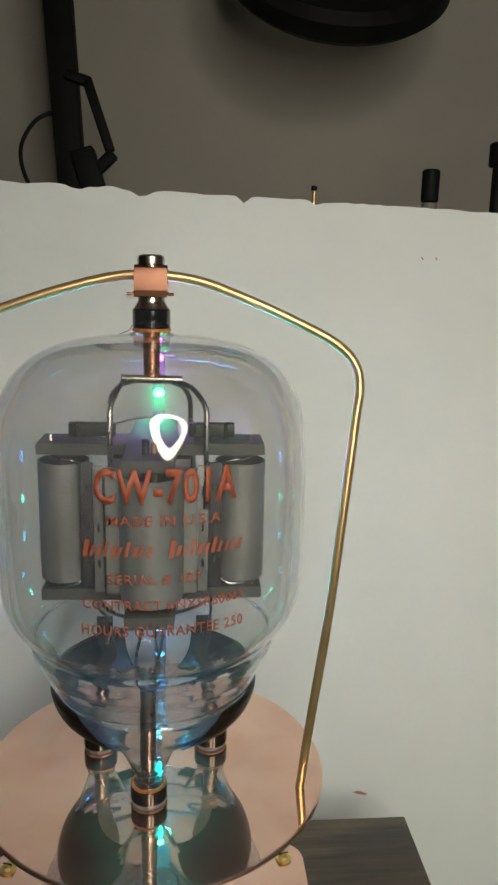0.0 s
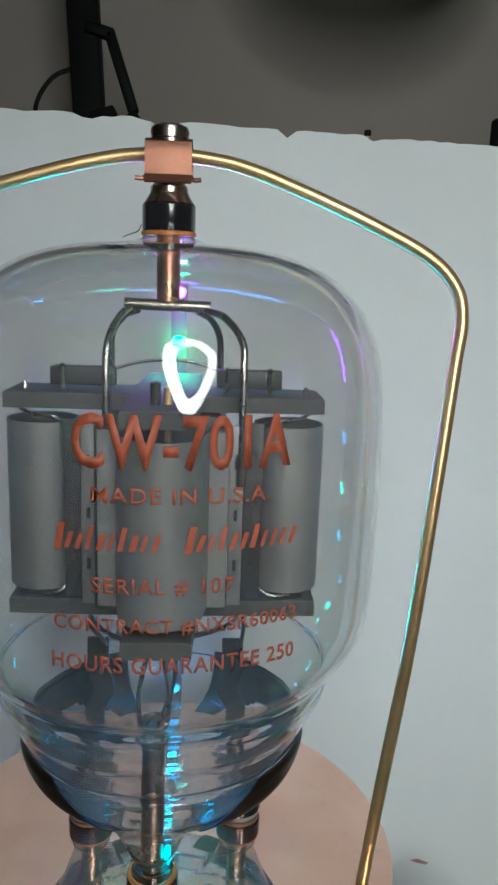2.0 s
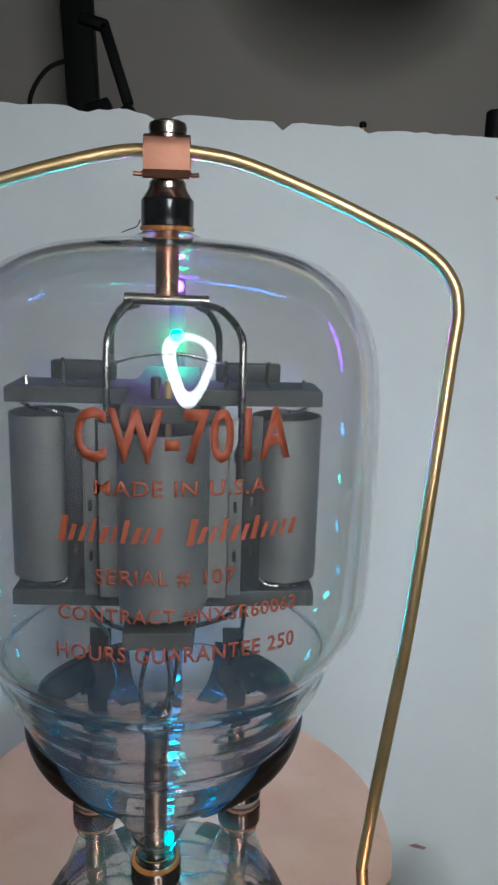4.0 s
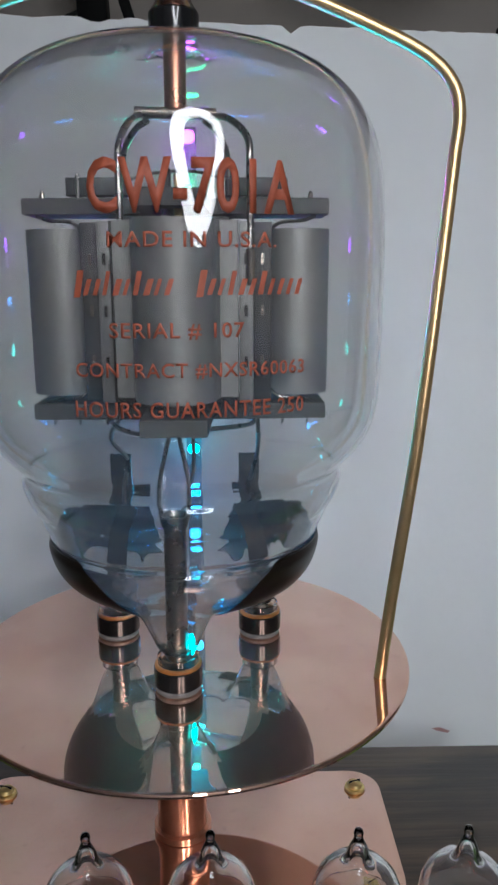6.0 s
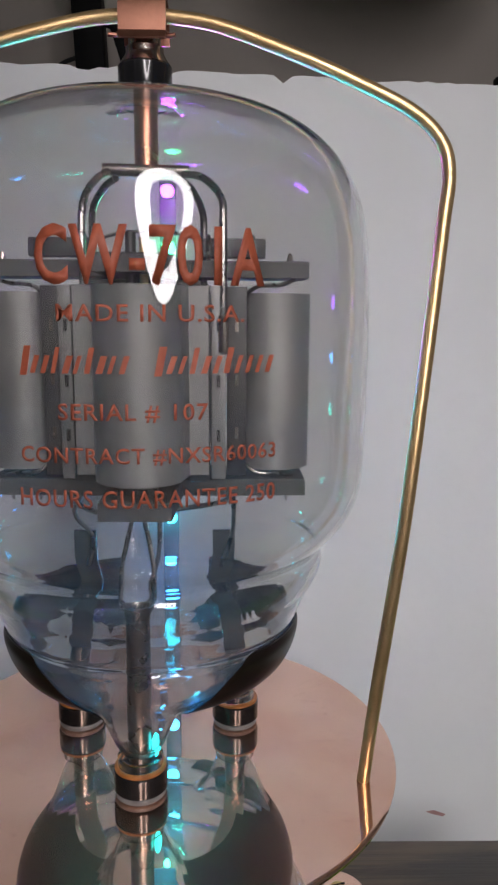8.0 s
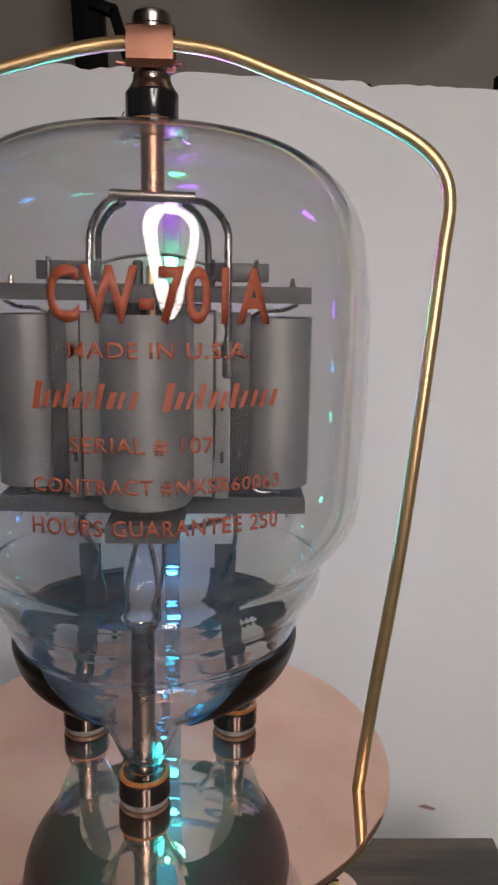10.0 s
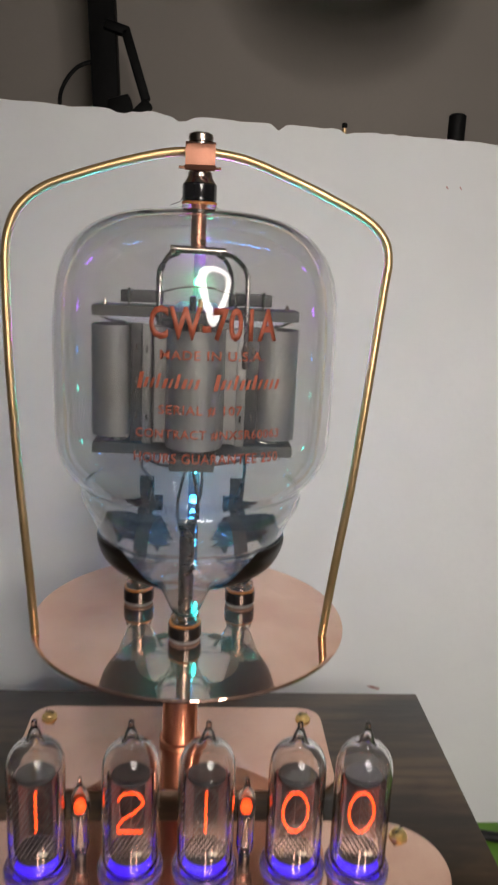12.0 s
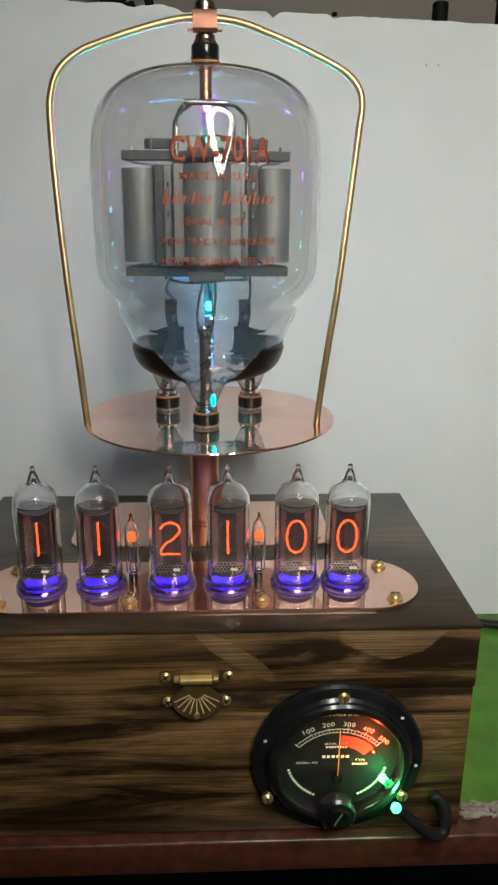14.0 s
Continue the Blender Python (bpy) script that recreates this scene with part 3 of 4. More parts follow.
    part("neck_collar", revolve([(0, 0.3104), (0.0058, 0.3104), (0.0060, 0.3108), (0.0060, 0.3160), (0.0057, 0.3165), (0, 0.3165)], AX, AY, 40), M["black"], v, "shiny black insulating collar")
    part("top_terminal", revolve([(0, 0.3165), (0.0056, 0.3165), (0.0044, 0.3184), (0.0042, 0.3190), (0.0042, 0.3200), (0.0036, 0.3205), (0.0038, 0.3300), (0.0042, 0.3302), (0.0043, 0.3316), (0.0040, 0.3326), (0.0030, 0.3331), (0, 0.3333)], AX, AY, 40), M["nickel"], v, "worn nickel terminal cap")
    part("anode_rod", cyl(AX, AY, 0.0027, 0.2950, 0.3094, 28, 0.0003), M["copper_dull"], v, "copper-coloured rod")
    part("cross_tube", tube([(AX - 0.0098, AY - 0.001, 0.2945), (AX + 0.0098, AY - 0.001, 0.2941)], 0.0014, 14), M["nickel"], v, "short horizontal metal tube")

    # hoops under the cross tube
    for pts in ([(-0.0085, -0.002, 0.2938), (-0.0105, -0.006, 0.2915), (-0.0122, -0.011, 0.2865), (-0.0125, -0.013, 0.280), (-0.0125, -0.013, 0.268)],
                [(-0.0070, 0.001, 0.2930), (-0.0105, 0.005, 0.2915), (-0.0140, 0.009, 0.2870), (-0.0145, 0.010, 0.280), (-0.0145, 0.010, 0.268)],
                [(0.0085, -0.002, 0.2935), (0.0130, -0.006, 0.2920), (0.0170, -0.011, 0.2870), (0.0175, -0.013, 0.280), (0.0175, -0.013, 0.256)],
                [(0.0070, 0.001, 0.2930), (0.0100, 0.005, 0.2910), (0.0122, 0.009, 0.2865), (0.0125, 0.010, 0.280), (0.0125, 0.010, 0.268)]):
        part("support_wire", tube(smooth_path([(AX + x, AY + y, z) for x, y, z in pts], 8), 0.00085, 10), M["steel"], v)
    part("wire_sleeve", cyl(AX + 0.0175, AY - 0.013, 0.0012, 0.2540, 0.2625, 12), M["nickel"], v)
    part("bridge_wire", tube(smooth_path([(AX - 0.014, AY, 0.2785), (AX - 0.006, AY + 0.001, 0.2808), (AX + 0.004, AY + 0.001, 0.2812), (AX + 0.013, AY, 0.2790)], 6), 0.0004, 8), M["steel"], v)

    # spacers, top and bottom: a cross of four arms
    arm, half = 0.0365, 0.0075
    cross = [(arm, -half), (arm, half), (0.0082, 0.0082), (half, arm), (-half, arm), (-0.0082, 0.0082), (-arm, half), (-arm, -half), (-0.0082, -0.0082), (-half, -arm + 0.006), (half, -arm + 0.006), (0.0082, -0.0082)]
    for name, z0, z1 in (("top_spacer", 0.2705, 0.2742), ("bottom_spacer", 0.2210, 0.2250)):
        part(name, slab([(AX + x, AY + y) for x, y in cross], z0, z1, (), 0.0004), M["ceramic"], v, "dark grey cross-shaped insulating spacer")
    for s in (-1, 1):
        part("getter_block", block(AX + s * 0.0195 - 0.0075, AX + s * 0.0195 + 0.0075, AY - 0.002, AY + 0.002, 0.2752, 0.2795, 0.0003), M["plate_dark"], v, "black rectangular strip")
        for dx in (0.014, 0.024):
            part("post", cyl(AX + s * dx, AY - 0.0024, 0.0005, 0.2742, 0.2803, 8), M["steel"], v)
        part("rivet", revolve([(0.0008, 0.2742), (0.0006, 0.2755), (0.0003, 0.2762), (0, 0.2763)], AX + s * 0.0325, AY - 0.003, 10), M["nickel"], v)
        for dx in (0.019, 0.026, 0.0325):
            part("pin", cyl(AX + s * dx, AY - 0.003, 0.0004, 0.2188, 0.2210, 8), M["steel"], v)
        for z, e in ((0.2690, 1), (0.2262, -1)):
            part("tie_wire", tube(smooth_path([(AX + s * 0.0335, AY - 0.005, z + e * 0.0012), (AX + s * 0.030, AY - 0.007, z), (AX + s * 0.025, AY - 0.008, z - e * 0.0004), (AX + s * 0.0215, AY - 0.006, z - e * 0.003)], 5), 0.00045, 8), M["steel"], v)
    part("centre_post", cyl(AX - 0.001, AY - 0.022, 0.0011, 0.2660, 0.2790, 12), M["plate_dark"], v)
    part("centre_post", cyl(AX + 0.0015, AY - 0.021, 0.0009, 0.2650, 0.2780, 12), M["brass"], v)

    # four anode units, each a half-open cylinder with flat flanges
    def anode(cx, cy, face, r, z0, z1, fl):
        bm = bmesh.new()
        prof = [(-r - fl, 0.004)] + [(-r - fl * 0.15, 0.004)] + [(-r * math.cos(a), -r * math.sin(a)) for a in [math.pi * i / 20 for i in range(21)]] + [(r + fl * 0.15, 0.004), (r + fl, 0.004)]
        c, s = math.cos(face), math.sin(face)
        lo = [bm.verts.new((cx + x * c - y * s, cy + x * s + y * c, z0)) for x, y in prof]
        hi = [bm.verts.new((cx + x * c - y * s, cy + x * s + y * c, z1)) for x, y in prof]
        for i in range(len(prof) - 1):
            bm.faces.new((lo[i], lo[i + 1], hi[i + 1], hi[i]))
        bmesh.ops.recalc_face_normals(bm, faces=bm.faces)
        bmesh.ops.solidify(bm, geom=list(bm.faces), thickness=0.0005)
        return bm
    part("anode", anode(AX + 0.0005, AY - 0.0235, 0, 0.0088, 0.2285, 0.2682, 0.0052), M["plate"], v, "matt grey half-round metal plate")
    part("anode", anode(AX + 0.0005, AY + 0.0235, math.pi, 0.0088, 0.2285, 0.2682, 0.0052), M["plate"], v, "matt grey half-round metal plate")
    for s in (-1, 1):
        cx = AX + s * 0.0292
        part("anode", revolve([(0.0084, 0.2272), (0.0084, 0.2672), (0.0079, 0.2672), (0.0079, 0.2272)], cx, AY, 40, closed=True), M["plate"], v, "matt grey metal cylinder")
        for j, (dx, dy, w) in enumerate(((0.0205, -0.0095, 0.0022), (0.0165, -0.0135, 0.0016), (0.0125, -0.0165, 0.0022))):
            part("fin", block(AX + s * dx - w, AX + s * dx + w, AY + dy, AY + dy + 0.0006, 0.2262, 0.2685, 0.0002), M["plate_dark"] if j != 1 else M["plate"], v, "dark vertical metal fin" if j != 1 else "grey vertical metal fin")
            for z in (0.236, 0.248, 0.260):
                part("slot", block(AX + s * dx - 0.0004, AX + s * dx + 0.0004, AY + dy - 0.0003, AY + dy - 0.0001, z - 0.0013, z + 0.0013), M["black_matt"] if j == 1 else M["nickel"], v)
    part("core", block(AX - 0.013, AX + 0.013, AY - 0.010, AY + 0.010, 0.2255, 0.2700, 0.001), M["plate_dark"], v, "dark inner grid assembly")
    ring = [(AX + 0.0185 * math.sin(a), AY - 0.0185 * math.cos(a), 0.2195 + 0.0006 * math.sin(3 * a)) for a in [2 * math.pi * i / 48 for i in range(48)]]
    part("ring_wire", tube(ring + [ring[0]], 0.0006, 8), M["steel"], v)
    part("collector", block(AX - 0.0045, AX + 0.0040, AY - 0.0240, AY - 0.0215, 0.2195, 0.2290, 0.0004), M["plate_dark"], v)

    # printing on the glass
    R = 0.0515

    def on_glass(u, w, d, z=0.0):
        a = u / R
        return Vector((AX + (R + d) * math.sin(a), AY - (R + d) * math.cos(a), w))

    for text, x0, x1, z, h in (("CW-701A", -0.0132, 0.0252, 0.2672, 0.0100), ("MADE IN U.S.A.", -0.0098, 0.0217, 0.2613, 0.0029), ("SERIAL # 107", -0.0100, 0.0155, 0.2443, 0.0032),
                               ("CONTRACT #NXSR60063", -0.0170, 0.0275, 0.2368, 0.0031), ("HOURS GUARANTEE 250", -0.0175, 0.0275, 0.2292, 0.0032)):
        u0, u1 = R * math.asin(x0 / R), R * math.asin(x1 / R)
        bm = words(text, u1 - u0, h, 1.1, 0.028 if h > 0.005 else 0.012)
        for w in bm.verts:
            w.co.x += u0
            w.co.y += z
        part("lettering", mapped(bm, on_glass, 0.00012), M["ink"], v, "orange-red printed words " + text.lower().replace("#", "no"), False)
    rnd = random.Random(9)
    for name, u, n, step in (("w", -0.0170, 10, 0.00195), ("e", 0.0065, 11, 0.0020)):
        spans = [(u, u + 0.0013)] + [(u + step * i, u + step * i + 0.0007 + 0.0005 * rnd.random()) for i in range(1, n)]
        for k, sp in enumerate(spans):
            bm = bars([sp], 0.2522 if k == 0 else 0.2526, 0.2572 if k == 0 else 0.2556 + 0.0014 * (k in (3, 6)), 0.001)
            part("printed_mark", mapped(bm, on_glass, 0.00012), M["ink"], v, "slanted bar of the orange-red maker's mark", False)


power_tube()


def led_strip():
    st = thing("led_strip", (AX, STRIP_Y, DISC), "narrow strip of glowing coloured leds standing behind the vacuum tube", "led strip")
    part("backing", block(AX - 0.0025, AX + 0.0025, STRIP_Y, STRIP_Y + 0.0006, DISC, 0.3020, 0.0001), M["strip"], st, "grey flexible backing")
    for lz, colour, power, bright in STRIP:
        chip = part("led", block(AX - 0.0022, AX + 0.0022, STRIP_Y - 0.0014, STRIP_Y - 0.0001, lz - 0.0022, lz + 0.0022, 0.0004), M["frost"], st, "square led housing")
        bm = bmesh.new()
        bmesh.ops.create_uvsphere(bm, u_segments=14, v_segments=8, radius=1.0, matrix=Matrix.Translation((AX, STRIP_Y - 0.0014, lz)) @ Matrix.Diagonal((0.0021, 0.0012, 0.0021, 1)))
        part("lens", bm, glowing("lit_led", colour, bright), chip, "brightly lit coloured lens")


led_strip()


def top_clip():
    c = thing("copper_clip", (AX, AY, 0.322), "folded copper strap clamping the brass rod to the tube's top cap", "clip")
    outer = [(0.0050, 0.3220), (0.0050, 0.3268), (0.0043, 0.3288), (0.0022, 0.3299), (-0.0022, 0.3300), (-0.0044, 0.3291), (-0.0052, 0.3270), (-0.0052, 0.3222), (-0.0062, 0.3205)]
    inside = [(-0.0059, 0.3202), (-0.0047, 0.3220), (-0.0047, 0.3268), (-0.0040, 0.3286), (-0.0020, 0.3294), (0.0020, 0.3293), (0.0039, 0.3283), (0.0045, 0.3266), (0.0045, 0.3220)]
    bm = slab([(y, z) for y, z in outer + inside], 0, 1, (), 0)
    for v in bm.verts:
        y, z, k = v.co
        v.co = (AX - 0.0051 + 0.0102 * k, AY + y, z)
    bmesh.ops.recalc_face_normals(bm, faces=bm.faces)
    part("strap", bm, M["copper_clip"], c)
    for s in (-1, 1):
        part("ear", tube(smooth_path([(AX + s * 0.0048, AY - 0.0045, 0.3218), (AX + s * 0.0056, AY - 0.0050, 0.3211), (AX + s * 0.0072, AY - 0.0052, 0.3212)], 4), 0.0005, 8), M["copper_clip"], c)


top_clip()
hair = thing("loose_wire", (AX - 0.006, AY - 0.004, 0.308), "thin stray wire at the neck of the tube", "wire")
part("strand", tube(smooth_path([(AX - 0.0058, AY - 0.0040, 0.3115), (AX - 0.0066, AY - 0.0045, 0.3100), (AX - 0.0085, AY - 0.0050, 0.3092), (AX - 0.0098, AY - 0.0052, 0.3086)], 5), 0.00012, 6), M["cable"], hair)


# ---- glowing digit tubes ----
def stroke(kind):
    w, h = 0.0040, 0.0072
    if kind == "1":
        return [(0, -h), (0, h)]
    if kind == "0":
        return [(w * math.sin(a), h * math.cos(a)) for a in [2 * math.pi * i / 28 for i in range(29)]]
    top = [(-w * math.cos(a), h * 0.42 + h * 0.55 * math.sin(a)) for a in [radians(20 + 160 * i / 12) for i in range(13)]]
    return top + [(w * 0.85, 0.0022), (w * 0.3, -0.0004), (-w * 0.5, -0.0024), (-w * 0.95, -0.0050), (-w, -h), (w, -h)]


def hex_mesh(x0, x1, z0, z1, y, s=0.00085, t=0.00014):
    bm = bmesh.new()
    row, z = 0, z0
    while z < z1:
        x = x0 + (row % 2) * s * math.sqrt(3) / 2
        while x < x1:
            for k in range(3):
                a, b = radians(60 * k + 30), radians(60 * k + 90)
                p, q = Vector((x + s * math.cos(a), y, z + s * math.sin(a))), Vector((x + s * math.cos(b), y, z + s * math.sin(b)))
                d = (q - p).normalized()
                o = Vector((-d.z, 0, d.x)) * t
                bm.faces.new([bm.verts.new(c) for c in (p - o, q - o, q + o, p + o)])
            x += s * math.sqrt(3)
        z += s * 1.5
        row += 1
    return bm


def digit_tube(x, digit, lean_deg=0.0):
    y, z = 0.034, PLATE
    n = thing("digit_tube", (x, y, z), "clear glass numeral tube glowing orange " + {"0": "zero", "1": "one", "2": "two"}[digit] + " over violet light", "numeral tube", "row of glowing numeral tubes")
    out = [(0, z + 0.0012), (0.0080, z + 0.0014), (0.0089, z + 0.0030), (0.0091, z + 0.0060), (0.0091, z + 0.0360), (0.0088, z + 0.0392), (0.0078, z + 0.0420), (0.0060, z + 0.0440), (0.0038, z + 0.0451), (0.0027, z + 0.0460), (0.0022, z + 0.0474), (0.0018, z + 0.0490), (0.0011, z + 0.0505), (0.0008, z + 0.0514), (0.0010, z + 0.0522), (0.0007, z + 0.0529), (0, z + 0.0532)]
    inn = [(0, z + 0.0022), (0.0074, z + 0.0024), (0.0082, z + 0.0034), (0.0084, z + 0.0060), (0.0084, z + 0.0358), (0.0081, z + 0.0386), (0.0072, z + 0.0412), (0.0056, z + 0.0431), (0.0032, z + 0.0443), (0.0017, z + 0.0453), (0.0013, z + 0.0472), (0.0010, z + 0.0486), (0.0004, z + 0.0498), (0, z + 0.0500)]
    bm = revolve(out, x, y, 40)
    k = len(bm.faces)
    bm2 = revolve(inn, x, y, 40)
    bmesh.ops.reverse_faces(bm2, faces=list(bm2.faces))
    me = bpy.data.meshes.new("tmp")
    bm2.to_mesh(me)
    bm2.free()
    bm.from_mesh(me)
    bpy.data.meshes.remove(me)
    g = part("glass", bm, M["nixie_glass"], n, "clear glass bulb with drawn tip")
    g.visible_shadow = False
    g.data.set_sharp_from_angle(angle=radians(60))
    part("socket_rim", revolve([(0.0086, z), (0.0104, z + 0.0002), (0.0106, z + 0.0012), (0.0100, z + 0.0026), (0.0093, z + 0.0030), (0.0093, z + 0.0012)], x, y, 40, closed=True), M["tint_glass"], n, "violet-lit clear plastic rim")
    part("led", revolve([(0.0078, z + 0.0001), (0.0074, z + 0.0006), (0.0050, z + 0.0011), (0, z + 0.0011)], x, y, 24), M["violet_led"], n, "violet-blue light under the tube")
    a, b = z + 0.0070, z + 0.0335
    bm = bmesh.new()
    prof = [(-0.0066, -0.0030), (-0.0066, 0.0034), (-0.004, 0.0056), (0.004, 0.0056), (0.0066, 0.0034), (0.0066, -0.0030)]
    lo, hi = [bm.verts.new((x + u, y + w, a)) for u, w in prof], [bm.verts.new((x + u, y + w, b)) for u, w in prof]
    for i in range(len(prof) - 1):
        bm.faces.new((lo[i], lo[i + 1], hi[i + 1], hi[i]))
    bmesh.ops.solidify(bm, geom=list(bm.faces), thickness=0.0003)
    part("glow_tinted_cage", bm, M["cage"], n, "metal cage behind the numerals, coloured with their reddish glow")
    part("front_mesh", hex_mesh(x - 0.0064, x + 0.0064, a, b, y - 0.0036), M["mesh_wire"], n, "fine honeycomb wire mesh", False)
    part("top_disc", cyl(x, y, 0.0060, b + 0.0004, b + 0.0009, 24, 0.0001), M["spacer"], n, "dark spacer disc")
    mica = part("mica_disc", cyl(x, y, 0.0078, b + 0.0034, b + 0.0038, 32, 0.0001), M["nixie_glass"], n, "thin clear mica disc")
    mica.visible_shadow = False
    part("bottom_disc", cyl(x, y, 0.0068, a - 0.0009, a - 0.0004, 24, 0.0001), M["spacer"], n, "dark spacer disc")
    part("label_tag", block(x + 0.0012, x + 0.0038, y - 0.0040, y - 0.0038, a + 0.0008, a + 0.0018), M["dial_white"], n, "small pale tag")
    mid = z + 0.0215
    for other in "0127":
        if other != digit and other in "012":
            part("unlit_numeral", tube([(x + u * 0.95, y + 0.0008, mid + w * 0.95) for u, w in stroke(other)], 0.00016, 6), M["mesh_wire"], n, "unlit thin wire numeral")
    part("lit_numeral", tube([(x + u, y - 0.0012, mid + w) for u, w in stroke(digit)], 0.00046, 8), M["digit"], n, "glowing orange numeral " + digit)
    for s in (-1, 1):
        part("post", cyl(x + s * 0.0069, y - 0.0010, 0.0004, z + 0.0030, b + 0.002, 8), M["nickel"], n)
    return n


for tx, dg in ((-0.0660, "1"), (-0.0412, "1"), (-0.0118, "2"), (0.0120, "1"), (0.0405, "0"), (0.0618, "0")):
    digit_tube(tx, dg)


def colon_lamp(x):
    y, z = 0.036, PLATE
    n = thing("neon_lamp", (x, y, z), "small glass neon lamp with orange glowing dot between the numeral tubes", "neon lamp", "neon dots")
    out = [(0.0018, z + 0.0040), (0.0026, z + 0.0050), (0.0030, z + 0.0080), (0.0028, z + 0.0120), (0.0029, z + 0.0150), (0.0031, z + 0.0200), (0.0029, z + 0.0245), (0.0020, z + 0.0268), (0.0009, z + 0.0285), (0.0005, z + 0.0310), (0, z + 0.0318)]
    inn = [(max(r - 0.0006, 0), zz - 0.0004) for r, zz in out[:-2]] + [(0, z + 0.0280)]
    bm = revolve([(0, z + 0.0040)] + out, x, y, 24)
    bm2 = revolve([(0, z + 0.0046)] + inn, x, y, 24)
    bmesh.ops.reverse_faces(bm2, faces=list(bm2.faces))
    me = bpy.data.meshes.new("tmp")
    bm2.to_mesh(me)
    bm2.free()
    bm.from_mesh(me)
    bpy.data.meshes.remove(me)
    g = part("glass", bm, M["nixie_glass"], n, "clear pinched glass bulb")
    g.visible_shadow = False
    part("glow", revolve([(0, z + 0.0192), (0.0016, z + 0.0194), (0.0020, z + 0.0210), (0.0015, z + 0.0226), (0, z + 0.0230)], x, y, 16), M["neon"], n, "orange glowing electrode")
    for s in (-1, 1):
        part("lead", tube(smooth_path([(x + s * 0.0010, y, z), (x + s * 0.0013, y, z + 0.006), (x + s * 0.0007, y, z + 0.013), (x + s * 0.0004, y, z + 0.0190)], 4), 0.00025, 6), M["nickel"], n)
    part("base", cyl(x, y, 0.0019, z, z + 0.0040, 16), M["black"], n, "dark base sleeve")


colon_lamp(-0.0280)
colon_lamp(0.0250)


# ---- latch ----
def latch():
    l = thing("box_latch", (-0.0008, -0.0006, 0.068), "small brass shell-shaped hasp latch on the box front", "latch")

    def front(outline, y0, y1):
        bm = slab([(x, z) for x, z in outline], 0, 1, (), 0)
        for v in bm.verts:
            x, z, k = v.co
            v.co = (x, y0 + (y1 - y0) * k, z)
        bmesh.ops.recalc_face_normals(bm, faces=bm.faces)
        return bm
    c = -0.0008
    part("top_leaf", front(rounded(c - 0.0145, c + 0.0145, 0.0752, 0.0808, 0.002, 4), -0.0006, -0.0013), M["brass_dark"], l)
    part("barrel", tube([(c - 0.0062, -0.0026, 0.0775), (c + 0.0062, -0.0026, 0.0775)], 0.0018, 12), M["brass_bright"], l)
    for s in (-1, 1):
        part("knuckle", tube([(c + s * 0.0066, -0.0022, 0.0775), (c + s * 0.0086, -0.0022, 0.0775)], 0.0015, 12), M["brass"], l)
    part("bottom_leaf", front(rounded(c - 0.0135, c + 0.0125, 0.0640, 0.0692, 0.002, 4), -0.0002, -0.0009), M["brass_dark"], l)
    fan = [(c - 0.0045, 0.0742), (c + 0.0045, 0.0742)] + [(c + 0.0105 * math.sin(a), 0.0712 - 0.0118 * math.cos(a)) for a in [radians(78 - 156 * i / 16) for i in range(17)]]
    part("shell_hasp", front(fan, -0.0016, -0.0030), M["brass_dark"], l, "fan-shaped brass hasp")
    bm = bmesh.new()
    for i in range(9):
        a = radians(-64 + 16 * i)
        for k in range(8):
            r = 0.0032 + 0.0009 * k
            bmesh.ops.create_icosphere(bm, subdivisions=1, radius=0.00038, matrix=Matrix.Translation((c + r * math.sin(a), -0.0031, 0.0722 - 1.05 * r * math.cos(a))))
    part("bead_rays", bm, M["bead"], l, "rays of small raised beads")
    part("knob", revolve([(0, 0.0), (0.0011, 0.0002), (0.0013, 0.0012), (0, 0.0020)], 0, 0, 16), M["brass_bright"], l).data.transform(pose(c, -0.003, 0.0618, 90, 0, 0))
    for x, z in ((-0.0128, 0.0780), (0.0116, 0.0780), (-0.0122, 0.0666), (0.0106, 0.0666)):
        bm = revolve([(0.0022, 0), (0.0021, 0.0005), (0.0012, 0.0011), (0, 0.0012)], 0, 0, 18)
        bmesh.ops.transform(bm, matrix=pose(x, -0.0010, z, 90, 0, 0), verts=bm.verts)
        sc = part("screw", bm, M["brass_bright"], l, "brass cross-head screw")
        for ang in (30, 120):
            bb = block(-0.0014, 0.0014, -0.0002, 0.0002, 0.0009, 0.0013)
            bmesh.ops.transform(bb, matrix=pose(x, -0.0010, z, 90, 0, 0) @ pose(0, 0, 0, 0, 0, ang), verts=bb.verts)
            part("slot", bb, M["black_matt"], sc)


latch()


